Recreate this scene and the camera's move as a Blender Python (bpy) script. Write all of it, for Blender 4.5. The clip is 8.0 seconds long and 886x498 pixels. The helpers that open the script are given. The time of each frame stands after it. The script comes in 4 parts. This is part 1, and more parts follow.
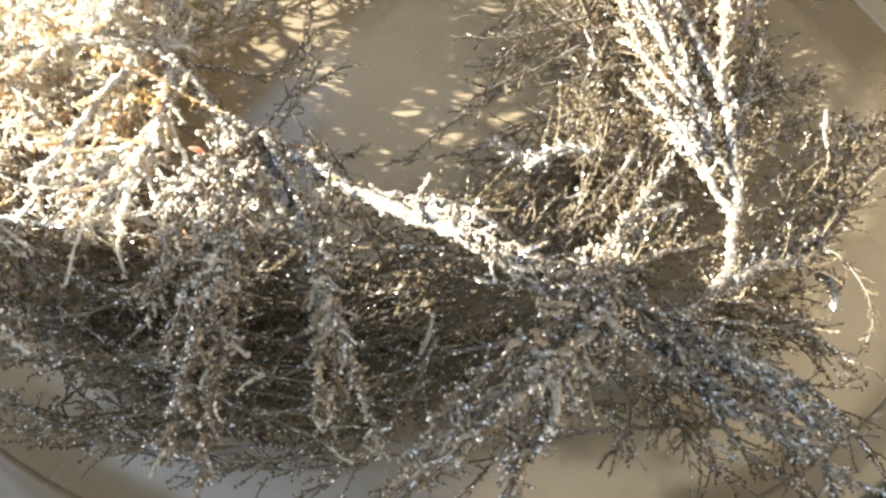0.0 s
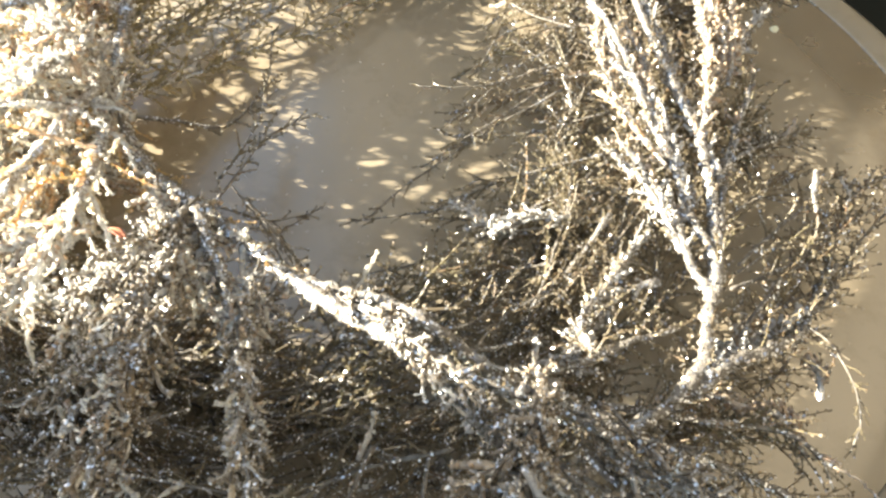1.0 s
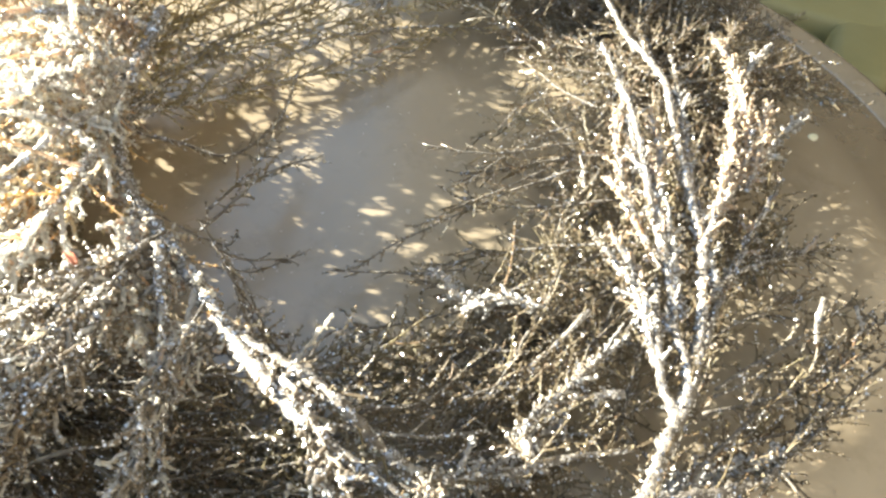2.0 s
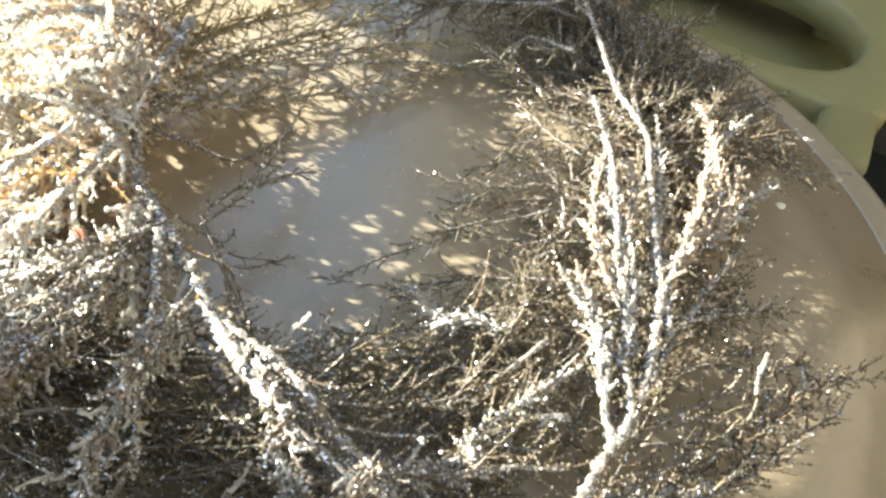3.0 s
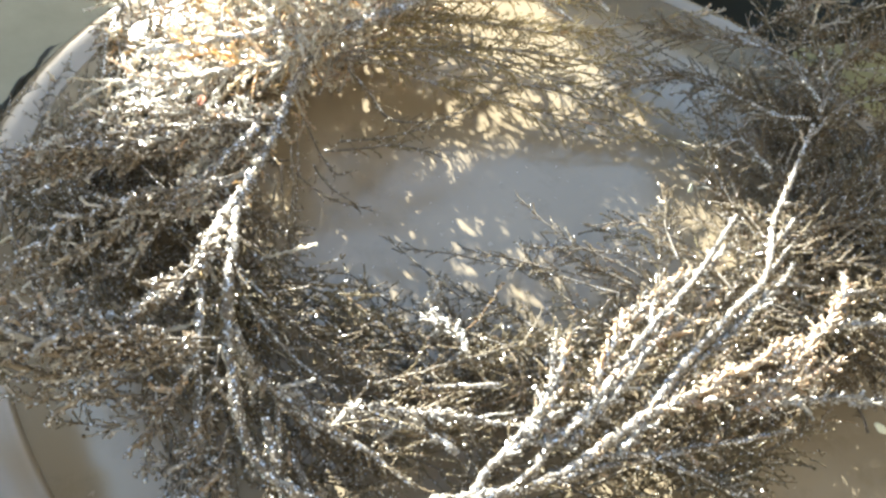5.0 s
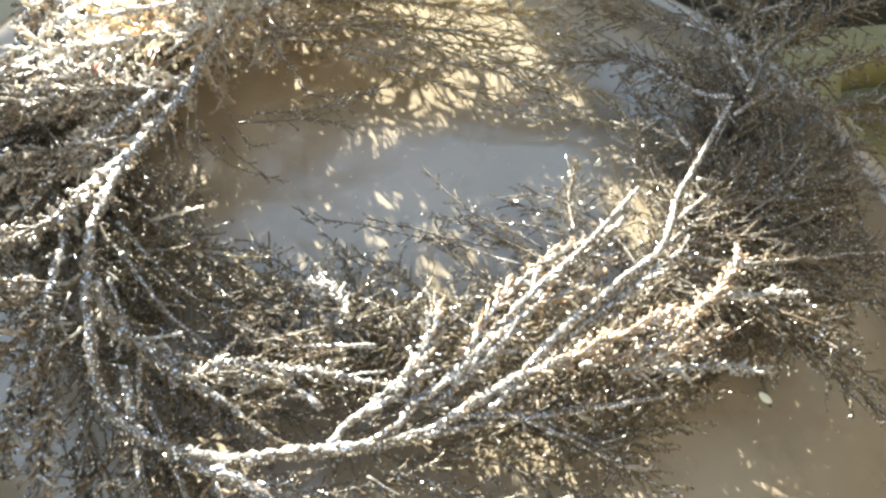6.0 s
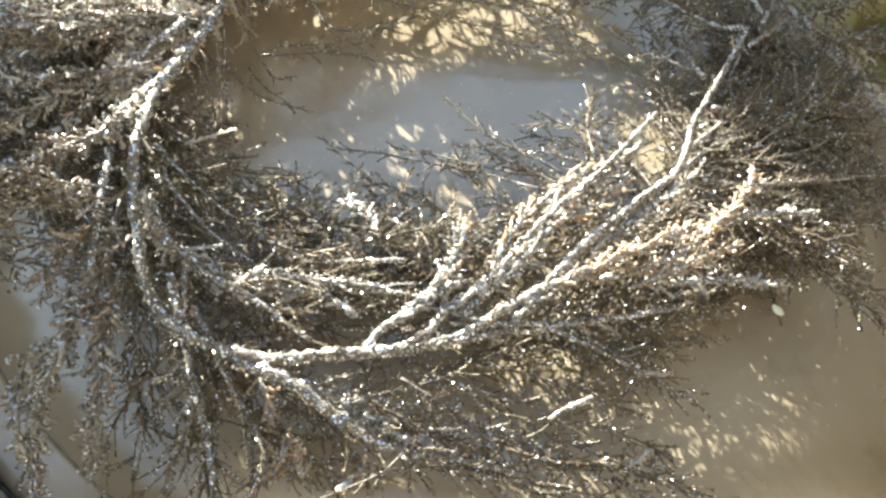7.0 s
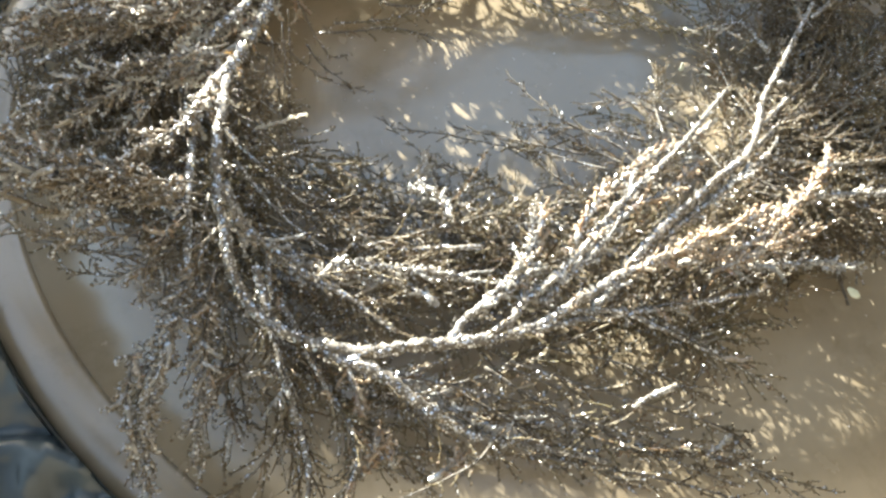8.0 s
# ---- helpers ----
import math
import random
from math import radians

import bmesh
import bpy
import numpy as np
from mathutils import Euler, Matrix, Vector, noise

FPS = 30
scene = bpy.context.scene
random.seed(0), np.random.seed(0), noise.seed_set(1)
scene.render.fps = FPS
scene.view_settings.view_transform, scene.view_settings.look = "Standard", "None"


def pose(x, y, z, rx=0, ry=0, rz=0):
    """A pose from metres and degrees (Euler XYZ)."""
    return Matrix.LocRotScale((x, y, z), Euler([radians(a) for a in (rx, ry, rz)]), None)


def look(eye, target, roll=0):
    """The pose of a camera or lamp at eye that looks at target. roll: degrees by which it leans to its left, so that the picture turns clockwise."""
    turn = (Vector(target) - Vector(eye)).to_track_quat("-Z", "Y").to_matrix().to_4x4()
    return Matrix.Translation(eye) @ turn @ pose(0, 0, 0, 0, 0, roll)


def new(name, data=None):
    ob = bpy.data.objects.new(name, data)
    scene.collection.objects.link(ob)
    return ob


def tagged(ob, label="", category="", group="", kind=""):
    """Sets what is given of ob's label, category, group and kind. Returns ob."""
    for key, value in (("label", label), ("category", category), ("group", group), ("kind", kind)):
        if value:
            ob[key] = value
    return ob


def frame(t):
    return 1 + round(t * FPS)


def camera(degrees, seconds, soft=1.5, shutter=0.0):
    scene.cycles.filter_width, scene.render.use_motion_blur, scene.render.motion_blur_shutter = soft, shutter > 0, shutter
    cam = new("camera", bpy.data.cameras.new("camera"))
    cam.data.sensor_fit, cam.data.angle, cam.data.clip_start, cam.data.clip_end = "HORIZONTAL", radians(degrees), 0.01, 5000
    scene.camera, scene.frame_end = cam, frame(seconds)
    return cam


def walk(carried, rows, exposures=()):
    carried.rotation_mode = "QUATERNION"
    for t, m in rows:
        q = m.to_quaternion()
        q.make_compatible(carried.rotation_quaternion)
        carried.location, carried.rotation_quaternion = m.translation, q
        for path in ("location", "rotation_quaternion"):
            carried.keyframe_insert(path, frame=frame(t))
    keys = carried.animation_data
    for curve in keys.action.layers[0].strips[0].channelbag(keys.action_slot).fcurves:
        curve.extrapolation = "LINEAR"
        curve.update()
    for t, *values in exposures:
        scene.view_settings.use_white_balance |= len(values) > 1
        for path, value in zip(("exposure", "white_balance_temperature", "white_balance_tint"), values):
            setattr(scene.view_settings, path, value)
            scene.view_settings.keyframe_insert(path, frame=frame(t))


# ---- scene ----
cam = camera(64.26, 8.0, soft=2.6)
# seconds, eye, then yaw, pitch and roll in degrees
PATH = [
    (0, 0.05256, -0.26907, 0.21012, 12.606, -50.508, 3.400),
    (0.5, 0.05690, -0.25376, 0.21099, 12.151, -50.394, 3.280),
    (1, 0.06113, -0.23621, 0.21123, 13.512, -50.147, 2.965),
    (1.5, 0.07482, -0.21590, 0.21155, 18.309, -49.585, 4.188),
    (1.7, 0.08108, -0.20945, 0.21362, 19.784, -49.170, 5.593),
    (2.8, 0.07563, -0.22767, 0.22154, 19.638, -45.488, 10.300),
    (3, 0.09282, -0.22390, 0.22701, 21.091, -45.473, 12.962),
    (3.5, 0.12564, -0.21539, 0.23432, 32.853, -46.609, 14.831),
    (4, 0.14650, -0.20735, 0.24100, 43.018, -47.597, 14.779),
    (4.2, 0.15235, -0.20222, 0.24259, 45.999, -47.658, 14.957),
    (5.3, 0.17158, -0.15222, 0.25067, 57.239, -49.668, 17.226),
    (5.5, 0.17806, -0.14466, 0.25144, 57.718, -49.752, 17.151),
    (6, 0.19480, -0.12368, 0.25299, 57.751, -49.560, 15.747),
    (6.5, 0.20480, -0.12112, 0.25038, 57.273, -50.520, 16.013),
    (7, 0.21129, -0.13768, 0.24843, 57.076, -52.271, 15.812),
    (7.5, 0.21177, -0.14912, 0.24772, 55.479, -54.457, 16.576),
    (8, 0.19358, -0.15948, 0.24700, 56.175, -55.326, 16.082),
]
walk(cam, [(t, pose(x, y, z, 90 + pitch, 0, yaw) @ pose(0, 0, 0, 0, 0, roll)) for t, x, y, z, yaw, pitch, roll in PATH],
     exposures=[(0, 2.87, 7850, 6), (1.5, 2.93, 7600, 5), (3, 2.85, 7200, 3), (5.7, 2.95, 7050, 3), (8, 2.80, 7150, 3)])

# ---- light ----
SUN_AZ, SUN_EL = radians(191.5), radians(20.5)          # where the sun stands, seen from the tray
toward = Vector((math.cos(SUN_AZ) * math.cos(SUN_EL), math.sin(SUN_AZ) * math.cos(SUN_EL), math.sin(SUN_EL)))
lamp = bpy.data.lights.new("sun", "SUN")
lamp.energy, lamp.angle, lamp.color = 4.6, radians(0.53), (1.0, 0.995, 0.985)
new("sun", lamp).matrix_world = look(toward * 3, (0, 0, 0))

world = bpy.data.worlds.new("sky")
scene.world = world
world.use_nodes = True
wt = world.node_tree
sky = wt.nodes.new("ShaderNodeTexSky")
sky.sky_type, sky.sun_disc, sky.sun_elevation = "NISHITA", False, SUN_EL
sky.air_density, sky.dust_density, sky.ozone_density = 1.0, 0.9, 1.2
sky.sun_rotation = math.pi / 2 - SUN_AZ
wt.links.new(sky.outputs[0], wt.nodes["Background"].inputs[0])
wt.nodes["Background"].inputs[1].default_value = 0.066


# ---- materials ----
def material(name):
    m = bpy.data.materials.new(name)
    m.use_nodes = True
    t = m.node_tree
    return m, t, t.nodes["Principled BSDF"]


def node(t, kind, **sets):
    n = t.nodes.new("ShaderNode" + kind)
    for k, v in sets.items():
        if k in n.inputs:
            n.inputs[k].default_value = v
    return n


def ramp(t, source, stops, hard=False):
    n = t.nodes.new("ShaderNodeValToRGB")
    e = n.color_ramp.elements
    while len(e) < len(stops):
        e.new(1.0)
    for el, (at, c) in zip(e, stops):
        el.position, el.color = at, (*c, 1) if len(c) == 3 else c
    if hard:
        n.color_ramp.interpolation = "CONSTANT"
    t.links.new(source, n.inputs[0])
    return n.outputs[0]


def mixed(t, fac, a, b):
    n = t.nodes.new("ShaderNodeMix")
    n.data_type = "RGBA"
    for sock, v in ((0, fac), (6, a), (7, b)):
        if isinstance(v, (int, float)):
            n.inputs[sock].default_value = v
        elif isinstance(v, tuple):
            n.inputs[sock].default_value = (*v, 1)
        else:
            t.links.new(v, n.inputs[sock])
    return n.outputs[2]


def coords(t):
    return t.nodes.new("ShaderNodeTexCoord").outputs["Object"]


def noise_of(t, where, scale, detail=4.0, rough=0.55):
    n = node(t, "TexNoise", Scale=scale, Detail=detail, Roughness=rough)
    t.links.new(where, n.inputs["Vector"])
    return n.outputs["Fac"]


def glitter(t, bsdf, base, size, share, gloss, relief=0.0):
    """Tiny crystal flakes strewn over a surface: each cell leans its own way, and a share of the cells shine like mirrors."""
    v = node(t, "TexVoronoi", Scale=1.0 / size)
    t.links.new(coords(t), v.inputs["Vector"])
    geo = t.nodes.new("ShaderNodeNewGeometry")
    lean = t.nodes.new("ShaderNodeVectorMath")
    lean.operation = "MULTIPLY_ADD"
    lean.inputs[1].default_value, lean.inputs[2].default_value = (1.5, 1.5, 1.5), (-0.75, -0.75, -0.75)
    t.links.new(v.outputs["Color"], lean.inputs[0])
    both = t.nodes.new("ShaderNodeVectorMath")
    t.links.new(geo.outputs["Normal"], both.inputs[0])
    t.links.new(lean.outputs[0], both.inputs[1])
    unit = t.nodes.new("ShaderNodeVectorMath")
    unit.operation = "NORMALIZE"
    t.links.new(both.outputs[0], unit.inputs[0])
    pick = t.nodes.new("ShaderNodeSeparateColor")
    t.links.new(v.outputs["Color"], pick.inputs[0])
    flake = ramp(t, pick.outputs[2], [(0.0, (0, 0, 0)), (1 - share, (1, 1, 1))], hard=True)
    t.links.new(mixed(t, flake, base, (0.86, 0.88, 0.92)), bsdf.inputs["Base Color"])
    t.links.new(flake, bsdf.inputs["Metallic"])
    t.links.new(ramp(t, flake, [(0, (gloss,) * 3), (1, (0.30,) * 3)]), bsdf.inputs["Roughness"])
    turn = t.nodes.new("ShaderNodeMix")
    turn.data_type = "VECTOR"
    t.links.new(flake, turn.inputs[0])
    if relief:
        crusty = node(t, "Bump", Strength=relief, Distance=0.0008)
        t.links.new(noise_of(t, coords(t), 650, 4, 0.6), crusty.inputs["Height"])
        t.links.new(crusty.outputs[0], turn.inputs[4])
    else:
        t.links.new(geo.outputs["Normal"], turn.inputs[4])
    t.links.new(unit.outputs[0], turn.inputs[5])
    t.links.new(turn.outputs[1], bsdf.inputs["Normal"])


def twig_material(name, stops, share, patches, thin):
    m, t, b = material(name)
    geo = t.nodes.new("ShaderNodeNewGeometry")
    own = ramp(t, geo.outputs["Random Per Island"], stops)
    where = coords(t)
    wide = ramp(t, noise_of(t, where, 26, 2), [(0.36, patches[0]), (0.52, patches[1]), (0.66, patches[2])])
    fine = ramp(t, noise_of(t, where, 900, 2), [(0.3, (0.62, 0.62, 0.62)), (0.7, (1.15, 1.15, 1.15))])
    mul = t.nodes.new("ShaderNodeMix")
    mul.data_type, mul.blend_type = "RGBA", "MULTIPLY"
    mul.inputs[0].default_value = 1.0
    t.links.new(mixed(t, 0.45, own, wide), mul.inputs[6])
    t.links.new(fine, mul.inputs[7])
    glitter(t, b, mul.outputs[2], 0.0007, share, 0.55)
    glow = t.nodes.new("ShaderNodeBsdfTranslucent")
    t.links.new(mul.outputs[2], glow.inputs["Color"])
    both = t.nodes.new("ShaderNodeMixShader")
    both.inputs[0].default_value = thin
    t.links.new(b.outputs[0], both.inputs[1])
    t.links.new(glow.outputs[0], both.inputs[2])
    t.links.new(both.outputs[0], t.nodes["Material Output"].inputs["Surface"])
    return m


TWIG = twig_material("dry_brown_twig", [(0.0, (0.08, 0.055, 0.031)), (0.35, (0.15, 0.115, 0.070)), (0.6, (0.22, 0.175, 0.115)), (0.76, (0.22, 0.19, 0.10)),
                                        (0.88, (0.30, 0.16, 0.08)), (0.94, (0.55, 0.50, 0.42))], 0.08, ((0.15, 0.11, 0.067), (0.22, 0.18, 0.12), (0.21, 0.18, 0.10)), 0.28)
FROSTED = twig_material("frosted_twig", [(0.0, (0.90, 0.89, 0.86)), (0.55, (0.92, 0.91, 0.88)), (0.76, (0.90, 0.78, 0.55)), (0.88, (0.84, 0.50, 0.24)),
                                         (0.96, (0.40, 0.29, 0.21))], 0.10, ((0.92, 0.91, 0.89), (0.90, 0.87, 0.80), (0.88, 0.74, 0.50)), 0.60)

STRAW = twig_material("straw_twig", [(0.0, (0.20, 0.15, 0.075)), (0.3, (0.34, 0.27, 0.14)), (0.6, (0.50, 0.42, 0.24)), (0.85, (0.60, 0.53, 0.35))], 0.06,
                      ((0.38, 0.31, 0.16), (0.50, 0.43, 0.25), (0.45, 0.37, 0.18)), 0.5)

# amber twigs of the west side, also lightened to stand in for sunlight
SUNLIT_AMBER = twig_material("sunlit_amber_twig", [(0.0, (0.42, 0.27, 0.12)), (0.3, (0.64, 0.46, 0.22)), (0.6, (0.78, 0.65, 0.40)), (0.85, (0.78, 0.46, 0.20))], 0.08,
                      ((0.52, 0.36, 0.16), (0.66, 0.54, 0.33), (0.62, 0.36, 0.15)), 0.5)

# greyer frost for the east side; its colour also stands in for shade
SHADED_GREY = twig_material("shaded_grey_frosted_twig", [(0.0, (0.46, 0.45, 0.43)), (0.5, (0.56, 0.55, 0.53)), (0.75, (0.62, 0.57, 0.48)), (0.92, (0.34, 0.26, 0.19))], 0.14,
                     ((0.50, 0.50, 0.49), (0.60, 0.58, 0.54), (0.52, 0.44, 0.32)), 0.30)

BEADED = twig_material("brown_glitter_twig", [(0.0, (0.20, 0.15, 0.105)), (0.4, (0.33, 0.27, 0.20)), (0.7, (0.46, 0.40, 0.33)), (0.9, (0.62, 0.60, 0.57))], 0.17,
                       ((0.27, 0.215, 0.155), (0.40, 0.35, 0.28), (0.46, 0.42, 0.36)), 0.25)

RUSTY = twig_material("rust_frosted_twig", [(0.0, (0.60, 0.43, 0.28)), (0.4, (0.66, 0.54, 0.41)), (0.65, (0.74, 0.69, 0.61)), (0.92, (0.50, 0.30, 0.17))], 0.10,
                      ((0.68, 0.57, 0.44), (0.64, 0.49, 0.34), (0.72, 0.65, 0.56)), 0.42)


def bark_material(name, low, high, share=0.18, tone=1.0):
    m, t, b = material(name)
    where = coords(t)
    bark = ramp(t, noise_of(t, where, 420, 4), [(0.3, (0.12 * tone, 0.10 * tone, 0.08 * tone)), (0.5, (0.24 * tone, 0.21 * tone, 0.175 * tone)), (0.7, (0.36 * tone, 0.33 * tone, 0.29 * tone))])
    crust = ramp(t, noise_of(t, where, 190, 5, 0.65), [(low, (0, 0, 0)), (high, (1, 1, 1))])
    white = ramp(t, noise_of(t, where, 1100, 2), [(0.3, (0.32, 0.305, 0.28)), (0.65, (0.53, 0.515, 0.49))])
    glitter(t, b, mixed(t, crust, bark, white), 0.0006, share, 0.65, 0.9)
    return m


BARK = bark_material("crusted_bark", 0.55, 0.78, 0.20, 0.75)
THIN_BARK = bark_material("thin_brown_bark", 0.62, 0.82, 0.05, 0.6)
WHITE_BARK = bark_material("frosted_bark", 0.43, 0.62)


def tray_material():
    m, t, b = material("cream_plastic")
    where = coords(t)
    base = ramp(t, noise_of(t, where, 9, 3), [(0.35, (0.268, 0.216, 0.146)), (0.65, (0.315, 0.262, 0.188))])
    stain = ramp(t, noise_of(t, where, 38, 6, 0.7), [(0.52, (1, 1, 1)), (0.75, (0.80, 0.76, 0.68))])
    mul = t.nodes.new("ShaderNodeMix")
    mul.data_type, mul.blend_type = "RGBA", "MULTIPLY"
    mul.inputs[0].default_value = 1.0
    t.links.new(base, mul.inputs[6])
    t.links.new(stain, mul.inputs[7])
    t.links.new(mul.outputs[2], b.inputs["Base Color"])
    t.links.new(ramp(t, noise_of(t, where, 60, 4), [(0.3, (0.18,) * 3), (0.7, (0.28,) * 3)]), b.inputs["Roughness"])
    b.inputs["Specular IOR Level"].default_value = 1.0
    b.inputs["Coat Weight"].default_value, b.inputs["Coat Roughness"].default_value = 0.85, 0.20
    bump = node(t, "Bump", Strength=0.10, Distance=0.0006)
    t.links.new(noise_of(t, where, 55, 3), bump.inputs["Height"])
    t.links.new(bump.outputs[0], b.inputs["Normal"])
    return m


def plain(name, dark, light, rough, scale, bump=0.2):
    m, t, b = material(name)
    where = coords(t)
    t.links.new(ramp(t, noise_of(t, where, scale, 5, 0.6), [(0.3, dark), (0.7, light)]), b.inputs["Base Color"])
    b.inputs["Roughness"].default_value = rough
    n = node(t, "Bump", Strength=bump, Distance=0.001)
    t.links.new(noise_of(t, where, scale * 6, 4), n.inputs["Height"])
    t.links.new(n.outputs[0], b.inputs["Normal"])
    return m


TRAY = tray_material()
OLIVE = plain("olive_plastic", (0.20, 0.19, 0.085), (0.26, 0.245, 0.12), 0.5, 14)
BAG = plain("dark_plastic_film", (0.042, 0.053, 0.056), (0.095, 0.112, 0.116), 0.28, 20)
# near-black ground colour, with the shade under the bench put into it
UNLIT_GROUND = plain("unlit_ground_black", (0.006, 0.007, 0.004), (0.016, 0.017, 0.010), 0.7, 6)


# ---- mesh helpers ----
def link_mesh(name, verts, faces, mat, parent=None, smooth=False, label=""):
    me = bpy.data.meshes.new(name)
    verts, faces = np.asarray(verts, np.float32), np.asarray(faces, np.int32)
    k = faces.shape[1]
    me.vertices.add(len(verts))
    me.vertices.foreach_set("co", verts.ravel())
    me.loops.add(faces.size)
    me.loops.foreach_set("vertex_index", faces.ravel())
    me.polygons.add(len(faces))
    me.polygons.foreach_set("loop_start", np.arange(0, faces.size, k, dtype=np.int32))
    me.polygons.foreach_set("use_smooth", np.full(len(faces), smooth))
    me.update(calc_edges=True)
    me.materials.append(mat)
    ob = new(name, me)
    ob.parent = parent
    return tagged(ob, label)


def part(name, bm, mat, parent=None, label="", smooth=False):
    me = bpy.data.meshes.new(name)
    for f in bm.faces:
        f.smooth = smooth
    bm.to_mesh(me)
    bm.free()
    me.materials.append(mat)
    ob = new(name, me)
    ob.parent = parent
    return tagged(ob, label)


def lathe(name, profile, mat, parent=None, label="", steps=160, smooth=True):
    a = np.linspace(0, 2 * np.pi, steps, endpoint=False)
    p = np.array(profile)
    v = np.stack([np.outer(np.cos(a), p[:, 0]), np.outer(np.sin(a), p[:, 0]), np.tile(p[:, 1], (steps, 1))], -1).reshape(-1, 3)
    n = len(p)
    i, j = np.meshgrid(np.arange(steps), np.arange(n - 1), indexing="ij")
    i, j = i.ravel(), j.ravel()
    k = (i + 1) % steps
    f = np.stack([i * n + j, k * n + j, k * n + j + 1, i * n + j + 1], 1)
    return link_mesh(name, v, f, mat, parent, smooth, label)


def spline(points, step):
    """A smooth line through a few control points, in steps of about that length."""
    p = np.array(points, float)
    p = np.vstack([2 * p[0] - p[1], p, 2 * p[-1] - p[-2]])
    out = []
    for a, b, c, d in zip(p, p[1:], p[2:], p[3:]):
        n = max(2, int(np.linalg.norm(c - b) / step))
        t = np.linspace(0, 1, n, endpoint=False)[:, None]
        out.append(0.5 * (2 * b + (c - a) * t + (2 * a - 5 * b + 4 * c - d) * t**2 + (3 * b - a - 3 * c + d) * t**3))
    return np.vstack(out + [p[-2:-1]])


def frames(path):
    tan = np.gradient(path, axis=0)
    tan /= np.linalg.norm(tan, axis=1)[:, None]
    side = np.cross(tan, (0.13, 0.21, 0.97))
    side /= np.linalg.norm(side, axis=1)[:, None]
    return tan, side, np.cross(side, tan)


def tube(path, radii, sides, rng, rough=0.0):
    """Rings of points round a path, lumpy by rough, closed at both ends."""
    tan, u, v = frames(path)
    a = np.linspace(0, 2 * np.pi, sides, endpoint=False)
    lump = 1 + rough * rng.normal(0, 1, (len(path), sides))
    r = np.asarray(radii)[:, None] * lump
    ring = path[:, None] + r[..., None] * (np.cos(a)[None, :, None] * u[:, None] + np.sin(a)[None, :, None] * v[:, None])
    n = len(path)
    i, j = np.meshgrid(np.arange(n - 1), np.arange(sides), indexing="ij")
    i, j = i.ravel(), j.ravel()
    k = (j + 1) % sides
    q = np.stack([i * sides + j, i * sides + k, (i + 1) * sides + k, (i + 1) * sides + j], 1)
    tri = np.vstack([q[:, [0, 1, 2]], q[:, [0, 2, 3]]])
    verts = np.vstack([ring.reshape(-1, 3), path[:1] - tan[:1] * radii[0] * 0.3, path[-1:] + tan[-1:] * radii[-1] * 0.5])
    c = np.arange(sides)
    d = (c + 1) % sides
    a0, a1, last = n * sides, n * sides + 1, (n - 1) * sides
    tri = np.vstack([tri, np.stack([d, c, np.full(sides, a0)], 1), np.stack([last + c, last + d, np.full(sides, a1)], 1)])
    return verts, tri


class Soup:
    def __init__(self):
        self.v, self.f, self.n = [], [], 0

    def add(self, v, f):
        self.v.append(v)
        self.f.append(f + self.n)
        self.n += len(v)

    def arrays(self):
        return np.vstack(self.v), np.vstack(self.f)


# ---- twigs: shoots set with small opposite buds, some of them under a lumpy crust of frost ----
BUD_F = np.array([(0, 2, 3), (0, 3, 4), (0, 4, 2), (1, 3, 2), (1, 4, 3), (1, 2, 4)])
NUB_F = np.array([(0, 2, 1), (0, 3, 2), (0, 1, 3), (1, 2, 5), (1, 5, 4), (2, 3, 6), (2, 6, 5), (3, 1, 4), (3, 4, 6), (4, 5, 7), (5, 6, 7), (6, 4, 7)])


def across(way):
    u = np.cross(way, (0.31, 0.77, 0.55))
    u /= np.linalg.norm(u)
    return u, np.cross(way, u)


def bud(at, way, length, width):
    """A stubby pointed bud."""
    way = way / np.linalg.norm(way)
    u, w = across(way)
    mid = at + way * length * 0.6
    ring = [mid + width * (math.cos(a) * u + math.sin(a) * w) for a in (0.3, 2.4, 4.5)]
    return np.array([at, at + way * length, *ring])


def nub(rng, at, way, length, width):
    """A rounded knob of frost, thickest near its end."""
    way = way / np.linalg.norm(way)
    u, w = across(way)
    turn = rng.uniform(0, 6)
    out = [at]
    for along, wide in ((0.35, 0.8), (0.8, 1.0)):
        out += [at + way * length * along + width * wide * rng.uniform(0.75, 1.25) * (math.cos(a + turn) * u + math.sin(a + turn) * w) for a in (0.0, 2.1, 4.2)]
    return np.array(out + [at + way * length])


